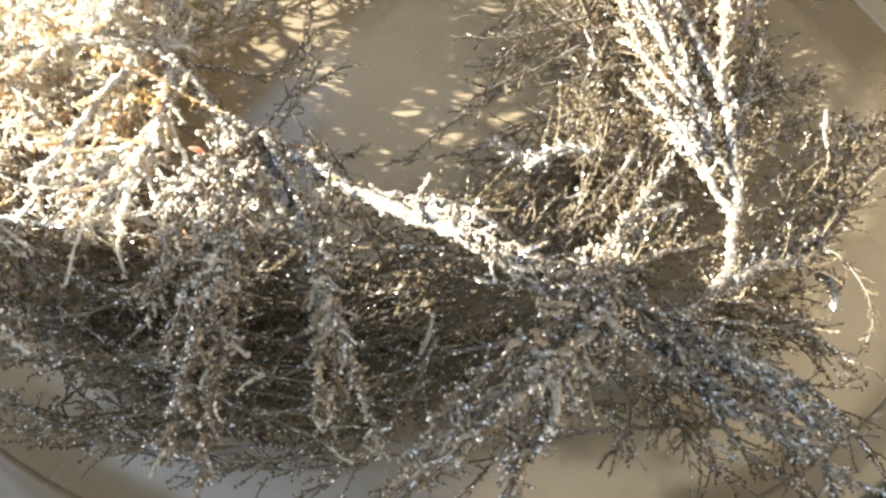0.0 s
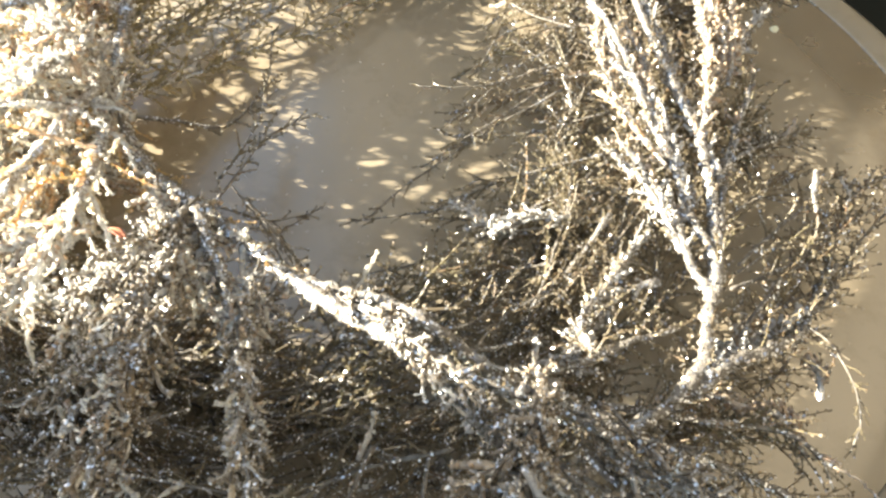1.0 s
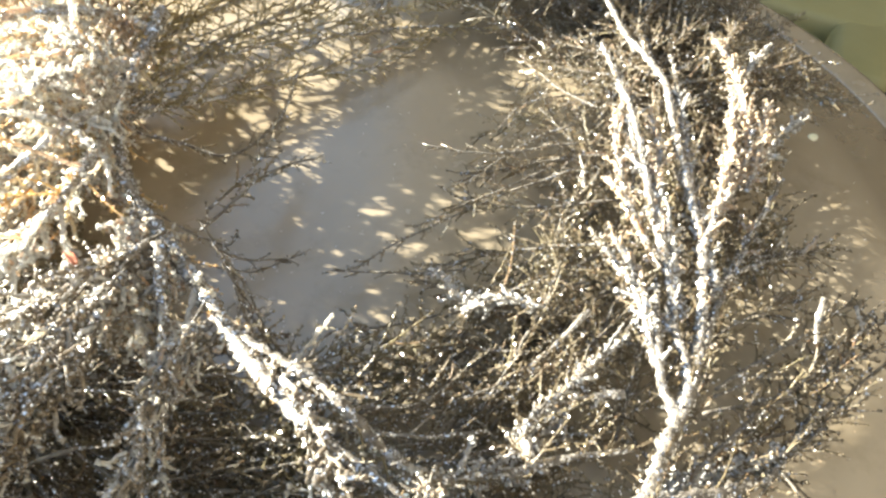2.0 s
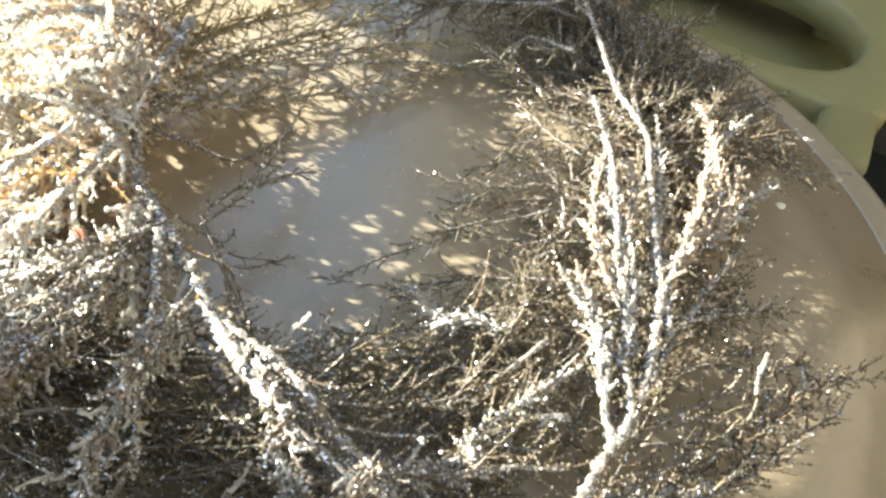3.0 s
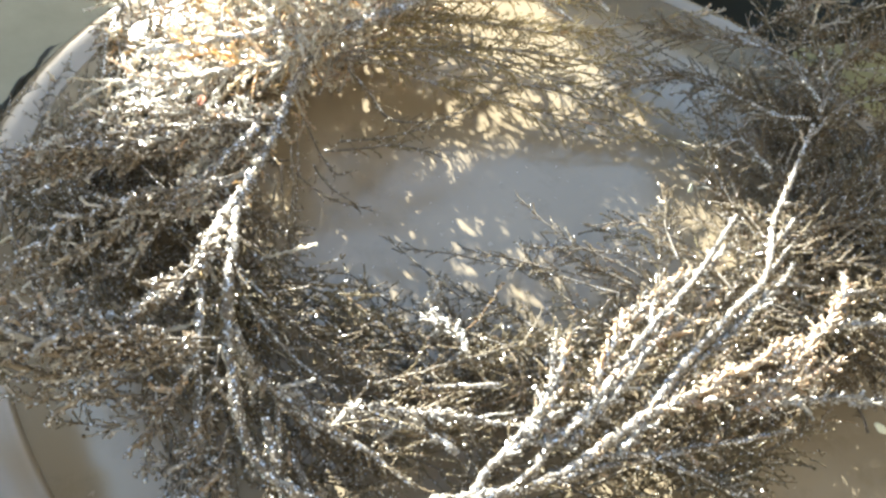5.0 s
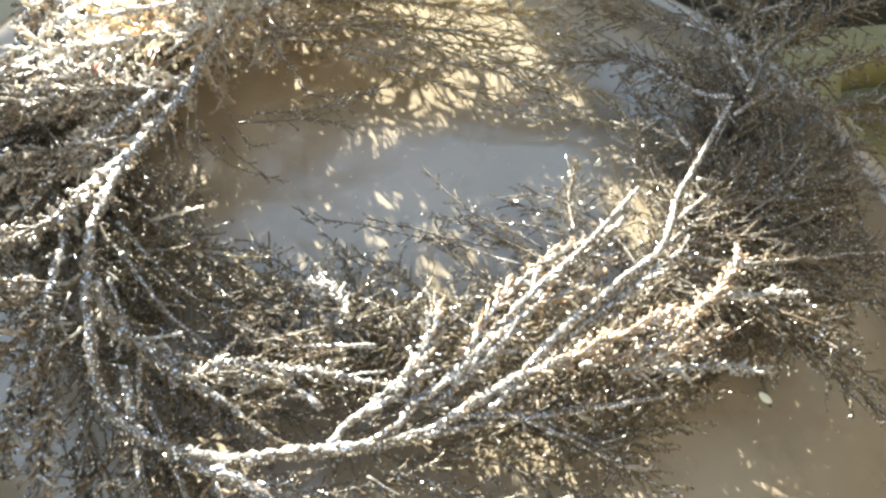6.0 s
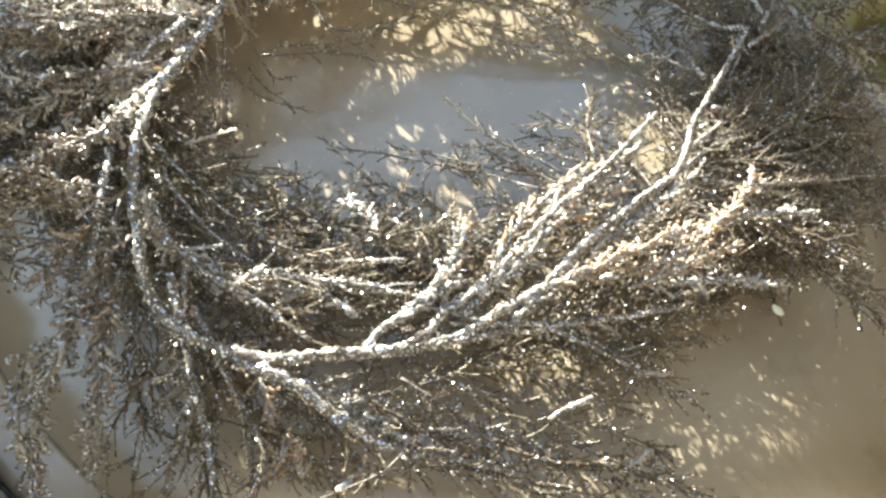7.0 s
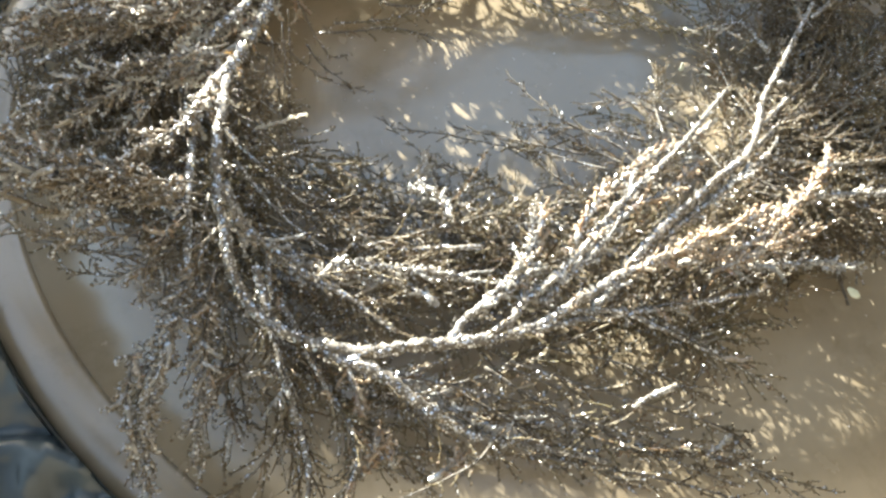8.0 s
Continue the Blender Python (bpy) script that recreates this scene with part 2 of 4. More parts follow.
def bare_shoot(rng, length, soup, start, way, thick=1.0, frosted=False):
    """One thin shoot: a bent line with pairs of buds at every node and a small cluster at the tip. All in millimetres."""
    n = max(4, int(length / (1.5 if frosted else 3.5)))
    t = np.linspace(0, 1, n)
    u, w = across(way)
    bend = rng.normal(0, 0.10, 2)
    path = start + np.outer(t * length, way) + np.outer(length * t**2, bend[0] * u + bend[1] * w)
    path += rng.normal(0, 0.2 if frosted else 0.12, path.shape)
    path[0] = start
    if frosted:
        radii = thick * np.linspace(0.72, 0.55, n) * np.exp(rng.normal(0, 0.25, n))
        soup.add(*tube(path, radii, 4, rng, 0.12))
    else:
        soup.add(*tube(path, thick * np.linspace(0.40, 0.24, n), 3, rng))
    gap = 1.9 if frosted else 2.05
    s, k = gap * rng.uniform(0.3, 1.0), 0
    tan = np.gradient(path, axis=0)
    while s < length:
        at = np.array([np.interp(s / length, t, path[:, c]) for c in range(3)])
        d = np.array([np.interp(s / length, t, tan[:, c]) for c in range(3)])
        d /= np.linalg.norm(d)
        p = u if k % 2 else w
        for sign in (1, -1):
            if rng.random() < (0.7 if frosted else 0.85):
                out = d * rng.uniform(0.4, 0.9) + sign * p * rng.uniform(0.6, 1.0) + rng.normal(0, 0.2, 3)
                if frosted:
                    soup.add(nub(rng, at, out, thick * rng.uniform(1.2, 2.6), thick * rng.uniform(0.40, 0.68)), NUB_F)
                else:
                    soup.add(bud(at, out, thick * rng.uniform(1.0, 1.75), thick * rng.uniform(0.34, 0.52)), BUD_F)
        s += gap * rng.uniform(0.75, 1.3)
        k += 1
    for _ in range(2):
        tip = tan[-1] / np.linalg.norm(tan[-1]) + rng.normal(0, 0.3, 3)
        if frosted:
            soup.add(nub(rng, path[-1], tip, thick * 1.8, thick * 0.8), NUB_F)
        else:
            soup.add(bud(path[-1], tip, 1.5 * thick, 0.5 * thick), BUD_F)
    return path


def shoot_template(seed, length, subs, thick=1.0, frosted=False):
    rng = np.random.default_rng(seed)
    soup = Soup()
    path = bare_shoot(rng, length, soup, np.zeros(3), np.array((1.0, 0, 0)), thick, frosted)
    for k in range(subs):
        at = path[int((0.15 + 0.65 * k / max(1, subs)) * (len(path) - 1))]
        a = rng.uniform(0, 2 * np.pi)
        way = np.array((0.80, 0.6 * math.cos(a), 0.6 * math.sin(a)))
        bare_shoot(rng, length * rng.uniform(0.25, 0.5), soup, at, way, 0.9 * thick, frosted)
    return soup.arrays()


SHOOTS = [shoot_template(100 + k, 22, 1 + k % 3) for k in range(14)]
SHORT = [shoot_template(200 + k, 10, k % 2) for k in range(8)]
PLUMP = [shoot_template(400 + k, 22, k % 3, 0.8, True) for k in range(10)]
STUB = [shoot_template(500 + k, 10, k % 2, 1.0, True) for k in range(8)]
CRUST = [shoot_template(300 + k, 5, 1, 0.9, True) for k in range(8)]


def set_shoots(rng, path, length, gap, soups, share, gaps_from=0.06, crust=False, lumpy=False, fat=1.0):
    """Shoots along a stem, slanting forwards and bending over; share: how many of them go into the second soup."""
    tan, u, v = frames(path)
    at = np.r_[0, np.cumsum(np.linalg.norm(np.diff(path, axis=0), axis=1))]
    s, k = at[-1] * gaps_from, rng.uniform(0, 6)
    while s < at[-1]:
        i = min(int(np.searchsorted(at, s)), len(path) - 1)
        f = s / at[-1]
        k += 2.4 + rng.normal(0, 0.4)
        lean = radians(rng.uniform(28, 58)) * (1 - 0.45 * f)
        side = math.cos(k) * u[i] + math.sin(k) * v[i]
        x = math.cos(lean) * tan[i] + math.sin(lean) * side
        x /= np.linalg.norm(x)
        y = np.cross((0.1, 0.2, 1.0), x)
        y /= np.linalg.norm(y)
        z = np.cross(x, y)
        size = length * rng.uniform(0.55, 1.15) * (0.75 + 0.5 * math.sin(math.pi * min(1, f * 0.9 + 0.1)))
        kind, own = (CRUST, 5.0) if crust else (SHOOTS, 22.0) if size > 13 else (SHORT, 10.0)
        white = rng.random() < share
        if (white or lumpy) and not crust:
            kind = PLUMP if kind is SHOOTS else STUB
        tv, tf = kind[rng.integers(0, len(kind))]
        m = size / own
        wide = (0.35 + 0.65 * m) * (fat if white or lumpy else 1.0)
        q = tv * (m, wide, wide)
        r = rng.uniform(0, 2 * np.pi)
        q = np.stack([q[:, 0], q[:, 1] * math.cos(r) - q[:, 2] * math.sin(r), q[:, 1] * math.sin(r) + q[:, 2] * math.cos(r)], 1)
        q[:, 1] += rng.normal(0, 0.007) * q[:, 0] ** 2
        q[:, 2] += rng.normal(-0.004, 0.006) * q[:, 0] ** 2
        p = path[i] + 0.001 * (q @ np.array([x, y, z]))
        p[:, 2] = np.maximum(p[:, 2], 0.0022 + 0.10 * np.minimum(p[:, 2], 0.004) + 0.0012 * rng.random())
        soups[1 if white else 0].add(p, tf)
        s += 0.001 * gap * rng.uniform(0.7, 1.35)


# ---- the tray and what is round it ----
tray = tagged(new("tray"), "round cream plastic tray with a raised rounded rim", "tray")
tray.location = (-0.028, 0.024, 0)
FLOOR_R = 0.2485
lathe("tray_floor", [(0.0001, 0.0), (0.06, 0.0), (0.13, 0.0), (0.19, 0.0), (FLOOR_R, 0.0), (FLOOR_R, -0.003), (0.0001, -0.003)], TRAY, tray)
lathe("rim", [(FLOOR_R + x, z) for x, z in ((0.0002, -0.003), (0.0002, 0.0000), (0.0022, 0.0002), (0.0040, 0.0007), (0.0065, 0.0014), (0.0095, 0.0019), (0.0130, 0.0020),
                                            (0.0160, 0.0016), (0.0182, 0.0006), (0.0188, -0.0008), (0.0184, -0.003), (0.0002, -0.003))], TRAY, tray)

# ---- the wreath ----
wreath = tagged(new("wreath"), "wreath of dry brown twigs crusted with white glitter", "wreath")
WREATH_RNG = np.random.default_rng(5)


def branch(*points, r=(2.0, 1.0), shoots=20, gap=4.0, frost=0.3, straw=False, beads=False):
    """One branch of the wreath through the points; r: its radius in mm at both ends; shoots: their length in mm; gap: mm between them."""
    rng = np.random.default_rng(WREATH_RNG.integers(1 << 30))
    path = spline(points, 0.0018 if r[0] > 1.5 else 0.003)
    n = len(path)
    path = path + 0.0005 * np.cumsum(rng.normal(0, 0.35, (n, 3)), 0) * np.sin(np.linspace(0, np.pi, n))[:, None]
    path[:, 2] = np.maximum(path[:, 2], 0.001 * r[1] + 0.0012)
    thin = beads or straw or (r[0] < 1.45 and frost < 0.25)
    radii = 0.001 * np.linspace(0.85 * r[0], 0.9 * r[1], n) * (1 + 0.12 * rng.normal(0, 1, n)) * (0.62 if thin else 1.0)
    v, f = tube(path, radii, 10 if r[0] > 1.5 else 6, rng, 0.19)
    east = path[:, 0].mean() > 0.04          # the side away from the sun: less and greyer frost stands in for shade
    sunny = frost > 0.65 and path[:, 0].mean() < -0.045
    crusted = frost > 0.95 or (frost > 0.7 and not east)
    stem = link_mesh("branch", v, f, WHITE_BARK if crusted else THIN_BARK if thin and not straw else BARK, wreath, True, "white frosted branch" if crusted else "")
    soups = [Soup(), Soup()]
    # more white twigs where sunny, to put the sun's brightness into the colour
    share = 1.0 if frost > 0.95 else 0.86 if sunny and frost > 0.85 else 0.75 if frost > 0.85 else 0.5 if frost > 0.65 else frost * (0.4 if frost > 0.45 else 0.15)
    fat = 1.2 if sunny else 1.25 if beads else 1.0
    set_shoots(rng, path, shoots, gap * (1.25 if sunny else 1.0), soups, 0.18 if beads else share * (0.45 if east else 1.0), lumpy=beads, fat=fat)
    if frost > 0.55 and r[0] > 1.15:
        stout = r[0] > 2.2
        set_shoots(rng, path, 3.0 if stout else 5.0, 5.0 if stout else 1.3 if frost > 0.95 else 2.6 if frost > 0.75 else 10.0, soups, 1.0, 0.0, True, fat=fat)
    bare, bare_label = (BEADED, "brown twigs beaded with glitter") if beads else (STRAW, "pale straw-coloured twigs") if straw else (SUNLIT_AMBER, "amber dry twigs") if sunny else (TWIG, "")
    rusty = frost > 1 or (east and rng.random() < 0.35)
    white, white_label = (RUSTY, "rust-tinged frosted twigs") if rusty else (SHADED_GREY, "grey frosted twigs") if east else (FROSTED, "white frosted twigs")
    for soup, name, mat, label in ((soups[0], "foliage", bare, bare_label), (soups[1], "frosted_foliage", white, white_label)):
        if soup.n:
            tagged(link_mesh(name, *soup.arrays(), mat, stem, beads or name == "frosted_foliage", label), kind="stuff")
    return stem


branch((-0.122, -0.022, 0.060), (-0.103, -0.060, 0.061), (-0.095, -0.078, 0.059), (-0.079, -0.097, 0.052), (-0.060, -0.108, 0.051), (-0.035, -0.120, 0.056), (-0.011, -0.133, 0.060), (0.016, -0.148, 0.070), (0.033, -0.155, 0.076), r=(2.7, 2.3), shoots=9, gap=3, frost=0.69)
branch((-0.002, -0.138, 0.063), (0.030, -0.146, 0.075), (0.045, -0.151, 0.072), (0.062, -0.153, 0.063), (0.075, -0.154, 0.057), (0.086, -0.151, 0.052), (0.095, -0.143, 0.049), (0.102, -0.133, 0.047), (0.108, -0.120, 0.046), r=(2.2, 1.9), shoots=9, gap=5, frost=0.6)
branch((0.102, -0.133, 0.047), (0.108, -0.119, 0.046), (0.109, -0.102, 0.043), (0.111, -0.084, 0.041), (0.107, -0.067, 0.039), (0.102, -0.059, 0.040), (0.095, -0.039, 0.043), (0.086, -0.023, 0.046), (0.076, -0.005, 0.051), (0.062, 0.023, 0.054), (0.038, 0.062, 0.055), r=(2.4, 1.0), shoots=9, gap=9.6, frost=0.8)
branch((0.110, -0.094, 0.042), (0.112, -0.074, 0.039), (0.111, -0.056, 0.038), (0.107, -0.039, 0.041), (0.103, -0.019, 0.043), (0.090, 0.006, 0.048), (0.079, 0.029, 0.049), (0.067, 0.057, 0.050), (0.042, 0.082, 0.052), (0.023, 0.107, 0.057), (0.001, 0.134, 0.063), r=(2.5, 1.1), shoots=10.5, gap=11.2, frost=0.5)
branch((0.112, -0.074, 0.039), (0.114, -0.049, 0.038), (0.118, -0.017, 0.038), (0.121, 0.006, 0.040), (0.124, 0.030, 0.042), r=(1.9, 0.8), shoots=12, gap=9.6, frost=0.6)
branch((0.103, -0.026, 0.042), (0.103, -0.003, 0.050), (0.101, 0.014, 0.053), (0.098, 0.041, 0.055), r=(1.6, 1.3), shoots=6.75, gap=2.2, frost=1.1)
branch((0.106, 0.001, 0.045), (0.108, 0.028, 0.052), (0.101, 0.050, 0.057), (0.089, 0.074, 0.059), (0.081, 0.081, 0.061), r=(1.4, 1.2), shoots=6.75, gap=3.5, frost=1)
branch((0.112, 0.012, 0.045), (0.112, 0.031, 0.051), (0.110, 0.056, 0.054), r=(1.4, 1.2), shoots=6.75, gap=2.4, frost=1.1)
branch((0.111, 0.020, 0.042), (0.115, 0.034, 0.045), (0.120, 0.054, 0.046), (0.127, 0.072, 0.046), r=(1.5, 1.3), shoots=7.5, gap=9.6, frost=0.9)
branch((0.100, 0.040, 0.048), (0.096, 0.066, 0.052), (0.103, 0.100, 0.054), r=(1.3, 1.2), shoots=7.5, gap=6.4, frost=0.8)
branch((0.102, -0.060, 0.040), (0.091, -0.054, 0.043), (0.083, -0.047, 0.048), (0.075, -0.043, 0.052), r=(1.6, 1.0), shoots=9, gap=6.4, frost=0.8)
branch((0.098, -0.042, 0.042), (0.081, -0.027, 0.045), (0.069, -0.010, 0.048), (0.059, 0.015, 0.051), (0.057, 0.038, 0.052), r=(1.6, 1.2), shoots=10.5, gap=4.8, frost=0.9)
branch((0.091, -0.030, 0.045), (0.081, -0.009, 0.050), (0.078, 0.009, 0.051), (0.069, 0.030, 0.051), r=(1.5, 1.2), shoots=10.5, gap=4.8, frost=0.9)
branch((0.109, -0.090, 0.042), (0.103, -0.081, 0.042), (0.098, -0.064, 0.042), (0.094, -0.054, 0.045), r=(1.8, 1.2), shoots=9, gap=6.4, frost=0.7)
branch((0.105, -0.131, 0.046), (0.114, -0.118, 0.045), (0.124, -0.108, 0.041), (0.133, -0.098, 0.036), (0.140, -0.090, 0.034), (0.148, -0.070, 0.027), (0.159, -0.047, 0.021), r=(2.6, 1.0), shoots=12, gap=4, frost=0.4)
branch((0.116, -0.111, 0.042), (0.126, -0.089, 0.036), (0.137, -0.065, 0.030), (0.156, -0.042, 0.024), (0.169, 0.001, 0.018), r=(1.2, 0.7), shoots=12, gap=4, frost=0.2)
branch((0.140, -0.090, 0.033), (0.152, -0.067, 0.024), (0.167, -0.034, 0.018), (0.183, -0.007, 0.015), r=(1.2, 0.7), shoots=12, gap=4, frost=0.1)
branch((0.120, -0.072, 0.036), (0.130, -0.053, 0.030), (0.143, -0.032, 0.027), (0.158, -0.004, 0.021), (0.169, 0.010, 0.015), r=(1.1, 0.7), shoots=12, gap=4, frost=0.1)
branch((0.147, -0.037, 0.034), (0.146, -0.031, 0.036), (0.146, -0.021, 0.039), r=(1.0, 1.3), shoots=4, gap=40, frost=0.75)
branch((0.117, -0.016, 0.036), (0.130, 0.002, 0.030), (0.140, 0.012, 0.027), r=(1.2, 0.8), shoots=16, gap=4, frost=0.3)
branch((0.048, -0.149, 0.066), (0.059, -0.146, 0.056), (0.066, -0.138, 0.050), (0.078, -0.128, 0.047), (0.073, -0.118, 0.045), (0.075, -0.105, 0.043), (0.082, -0.088, 0.041), (0.090, -0.068, 0.036), r=(2.0, 0.9), shoots=16, gap=4, frost=0.8)
branch((0.078, -0.128, 0.047), (0.088, -0.118, 0.045), (0.102, -0.106, 0.041), r=(1.3, 0.9), shoots=14, gap=4, frost=0.5)
branch((0.059, -0.154, 0.075), (0.079, -0.162, 0.072), (0.091, -0.171, 0.066), (0.105, -0.178, 0.063), (0.120, -0.183, 0.060), (0.134, -0.185, 0.057), r=(0.8, 0.4), shoots=6, gap=2.3, frost=0.5, beads=True)
branch((0.071, -0.159, 0.072), (0.083, -0.162, 0.066), (0.094, -0.163, 0.063), (0.112, -0.168, 0.060), (0.129, -0.172, 0.054), r=(0.6, 0.3), shoots=6, gap=2.3, frost=0.5, beads=True)
branch((0.078, -0.165, 0.066), (0.094, -0.174, 0.063), (0.107, -0.184, 0.057), (0.125, -0.188, 0.051), r=(1.0, 0.5), shoots=7, gap=1.6, frost=0.4)
branch((0.066, -0.140, 0.051), (0.082, -0.142, 0.042), (0.099, -0.140, 0.033), (0.118, -0.143, 0.024), r=(1.1, 0.7), shoots=12, gap=3, frost=0.3)
branch((0.004, -0.139, 0.066), (0.030, -0.154, 0.078), (0.046, -0.167, 0.087), (0.058, -0.176, 0.093), (0.066, -0.181, 0.096), r=(1.2, 0.6), shoots=6, gap=2.3, frost=0.5, beads=True)
branch((0.033, -0.156, 0.075), (0.047, -0.169, 0.084), (0.061, -0.179, 0.090), (0.072, -0.187, 0.093), r=(0.9, 0.5), shoots=6, gap=2.3, frost=0.5, beads=True)
branch((0.035, -0.155, 0.072), (0.056, -0.159, 0.075), (0.070, -0.161, 0.075), (0.082, -0.164, 0.075), r=(1.8, 1.0), shoots=7, gap=3.5, frost=0.4)
branch((-0.034, -0.121, 0.056), (-0.040, -0.133, 0.066), (-0.038, -0.152, 0.075), (-0.037, -0.167, 0.081), (-0.027, -0.178, 0.081), r=(1.0, 0.5), shoots=6, gap=2.3, frost=0.5, beads=True)
branch((-0.052, -0.116, 0.051), (-0.027, -0.152, 0.072), (-0.018, -0.175, 0.081), (-0.013, -0.194, 0.087), r=(1.1, 0.6), shoots=6, gap=2.3, frost=0.5, beads=True)
branch((-0.099, -0.070, 0.060), (-0.089, -0.101, 0.068), (-0.094, -0.121, 0.063), (-0.095, -0.142, 0.060), (-0.098, -0.157, 0.057), r=(2.6, 1.2), shoots=14, gap=4.5, frost=0.9)
branch((-0.091, -0.083, 0.057), (-0.072, -0.122, 0.066), (-0.066, -0.150, 0.066), (-0.068, -0.169, 0.066), r=(2.0, 1.0), shoots=24, gap=3.5, frost=0.9)
branch((-0.069, -0.101, 0.048), (-0.041, -0.132, 0.060), (-0.023, -0.147, 0.060), (-0.014, -0.154, 0.060), r=(1.8, 1.2), shoots=12, gap=2.6, frost=0.9)
branch((-0.038, -0.117, 0.054), (-0.032, -0.133, 0.060), (-0.018, -0.144, 0.060), (-0.009, -0.152, 0.057), r=(1.6, 1.1), shoots=10, gap=2.6, frost=0.9)
branch((-0.109, -0.056, 0.060), (-0.096, -0.095, 0.081), (-0.111, -0.108, 0.072), (-0.135, -0.126, 0.060), r=(2.0, 1.0), shoots=14, gap=4.5, frost=0.9)
branch((-0.118, -0.035, 0.060), (-0.130, -0.052, 0.072), (-0.149, -0.068, 0.072), (-0.158, -0.094, 0.069), r=(2.0, 1.0), shoots=14, gap=4.5, frost=0.9)
branch((-0.090, -0.100, 0.069), (-0.101, -0.106, 0.072), (-0.134, -0.112, 0.066), (-0.163, -0.117, 0.060), r=(1.4, 0.8), shoots=14, gap=4.5, frost=0.9)
branch((-0.118, -0.062, 0.030), (-0.115, -0.034, 0.027), (-0.104, 0.008, 0.022), (-0.091, 0.056, 0.018), (-0.063, 0.095, 0.013), (-0.031, 0.120, 0.009), r=(2.0, 0.7), shoots=12, gap=4.5, frost=0.15, straw=True)
branch((-0.119, -0.059, 0.030), (-0.121, -0.022, 0.029), (-0.119, 0.029, 0.025), (-0.108, 0.081, 0.022), (-0.102, 0.138, 0.021), r=(1.6, 0.7), shoots=12, gap=4.5, frost=0.15, straw=True)
branch((-0.120, -0.056, 0.030), (-0.107, -0.019, 0.021), (-0.088, 0.019, 0.017), (-0.067, 0.050, 0.012), (-0.055, 0.087, 0.009), r=(1.2, 0.6), shoots=12, gap=4.5, frost=0.15, straw=True)
branch((-0.119, -0.066, 0.033), (-0.129, -0.020, 0.027), (-0.125, 0.029, 0.024), (-0.110, 0.079, 0.021), (-0.124, 0.145, 0.024), r=(1.5, 0.7), shoots=12, gap=4.5, frost=0.15, straw=True)
branch((-0.120, -0.054, 0.030), (-0.106, -0.007, 0.018), (-0.088, 0.035, 0.012), (-0.066, 0.079, 0.011), (-0.048, 0.104, 0.009), r=(1.2, 0.6), shoots=12, gap=4.5, frost=0.15, straw=True)
branch((-0.137, -0.038, 0.036), (-0.139, 0.015, 0.033), (-0.131, 0.070, 0.030), (-0.129, 0.123, 0.033), (-0.124, 0.180, 0.039), r=(1.5, 0.7), shoots=12, gap=4.5, frost=0.15, straw=True)
branch((-0.154, -0.059, 0.039), (-0.153, -0.015, 0.042), (-0.153, 0.035, 0.045), (-0.142, 0.084, 0.048), r=(1.5, 0.7), shoots=12, gap=4.5, frost=0.15, straw=True)
branch((-0.107, -0.064, 0.033), (-0.090, -0.058, 0.030), (-0.075, -0.054, 0.027), (-0.069, -0.042, 0.027), (-0.068, -0.023, 0.029), (-0.078, 0.004, 0.032), r=(1.3, 0.6), shoots=8, gap=3.5, frost=0)
branch((-0.058, -0.089, 0.027), (-0.057, -0.072, 0.027), (-0.056, -0.055, 0.027), (-0.048, -0.042, 0.028), (-0.042, -0.038, 0.029), r=(1.2, 0.6), shoots=8, gap=3.2, frost=0)
branch((-0.060, -0.081, 0.030), (-0.060, -0.067, 0.029), (-0.061, -0.047, 0.029), (-0.066, -0.029, 0.030), r=(1.0, 0.5), shoots=8, gap=3.5, frost=0)
branch((-0.042, -0.099, 0.036), (-0.035, -0.093, 0.027), (-0.027, -0.084, 0.024), r=(0.8, 0.5), shoots=5, gap=3.5, frost=0)
branch((-0.038, -0.123, 0.063), (-0.022, -0.141, 0.063), (-0.011, -0.156, 0.060), (-0.004, -0.167, 0.051), (0.004, -0.176, 0.042), r=(2.2, 0.9), shoots=7, gap=3, frost=0.4)
branch((-0.041, -0.123, 0.063), (-0.040, -0.141, 0.066), (-0.034, -0.163, 0.063), (-0.031, -0.180, 0.060), (-0.025, -0.200, 0.057), r=(1.9, 0.9), shoots=7, gap=3.2, frost=0.4)
branch((-0.044, -0.122, 0.063), (-0.035, -0.143, 0.063), (-0.035, -0.158, 0.066), (-0.038, -0.179, 0.069), (-0.039, -0.192, 0.072), r=(0.9, 0.5), shoots=6, gap=2.3, frost=0.5, beads=True)
branch((-0.042, -0.131, 0.063), (-0.048, -0.152, 0.069), (-0.041, -0.170, 0.075), (-0.036, -0.183, 0.078), r=(0.7, 0.5), shoots=6, gap=2.3, frost=0.5, beads=True)
branch((-0.093, -0.082, 0.051), (-0.097, -0.106, 0.054), (-0.097, -0.125, 0.054), (-0.101, -0.138, 0.054), r=(2.4, 1.2), shoots=22, gap=3.5, frost=0.9)
branch((-0.095, -0.076, 0.057), (-0.102, -0.074, 0.072), (-0.115, -0.068, 0.078), r=(2.0, 1.0), shoots=14, gap=4.5, frost=0.9)
branch((0.067, -0.157, 0.078), (0.067, -0.179, 0.096), (0.063, -0.195, 0.103), (0.057, -0.208, 0.105), (0.048, -0.221, 0.105), (0.039, -0.231, 0.102), r=(0.8, 0.4), shoots=6, gap=2.3, frost=0.5, beads=True)
branch((0.067, -0.174, 0.090), (0.065, -0.192, 0.099), (0.060, -0.206, 0.102), (0.058, -0.218, 0.102), (0.055, -0.226, 0.099), r=(0.8, 0.4), shoots=6, gap=2.3, frost=0.5, beads=True)
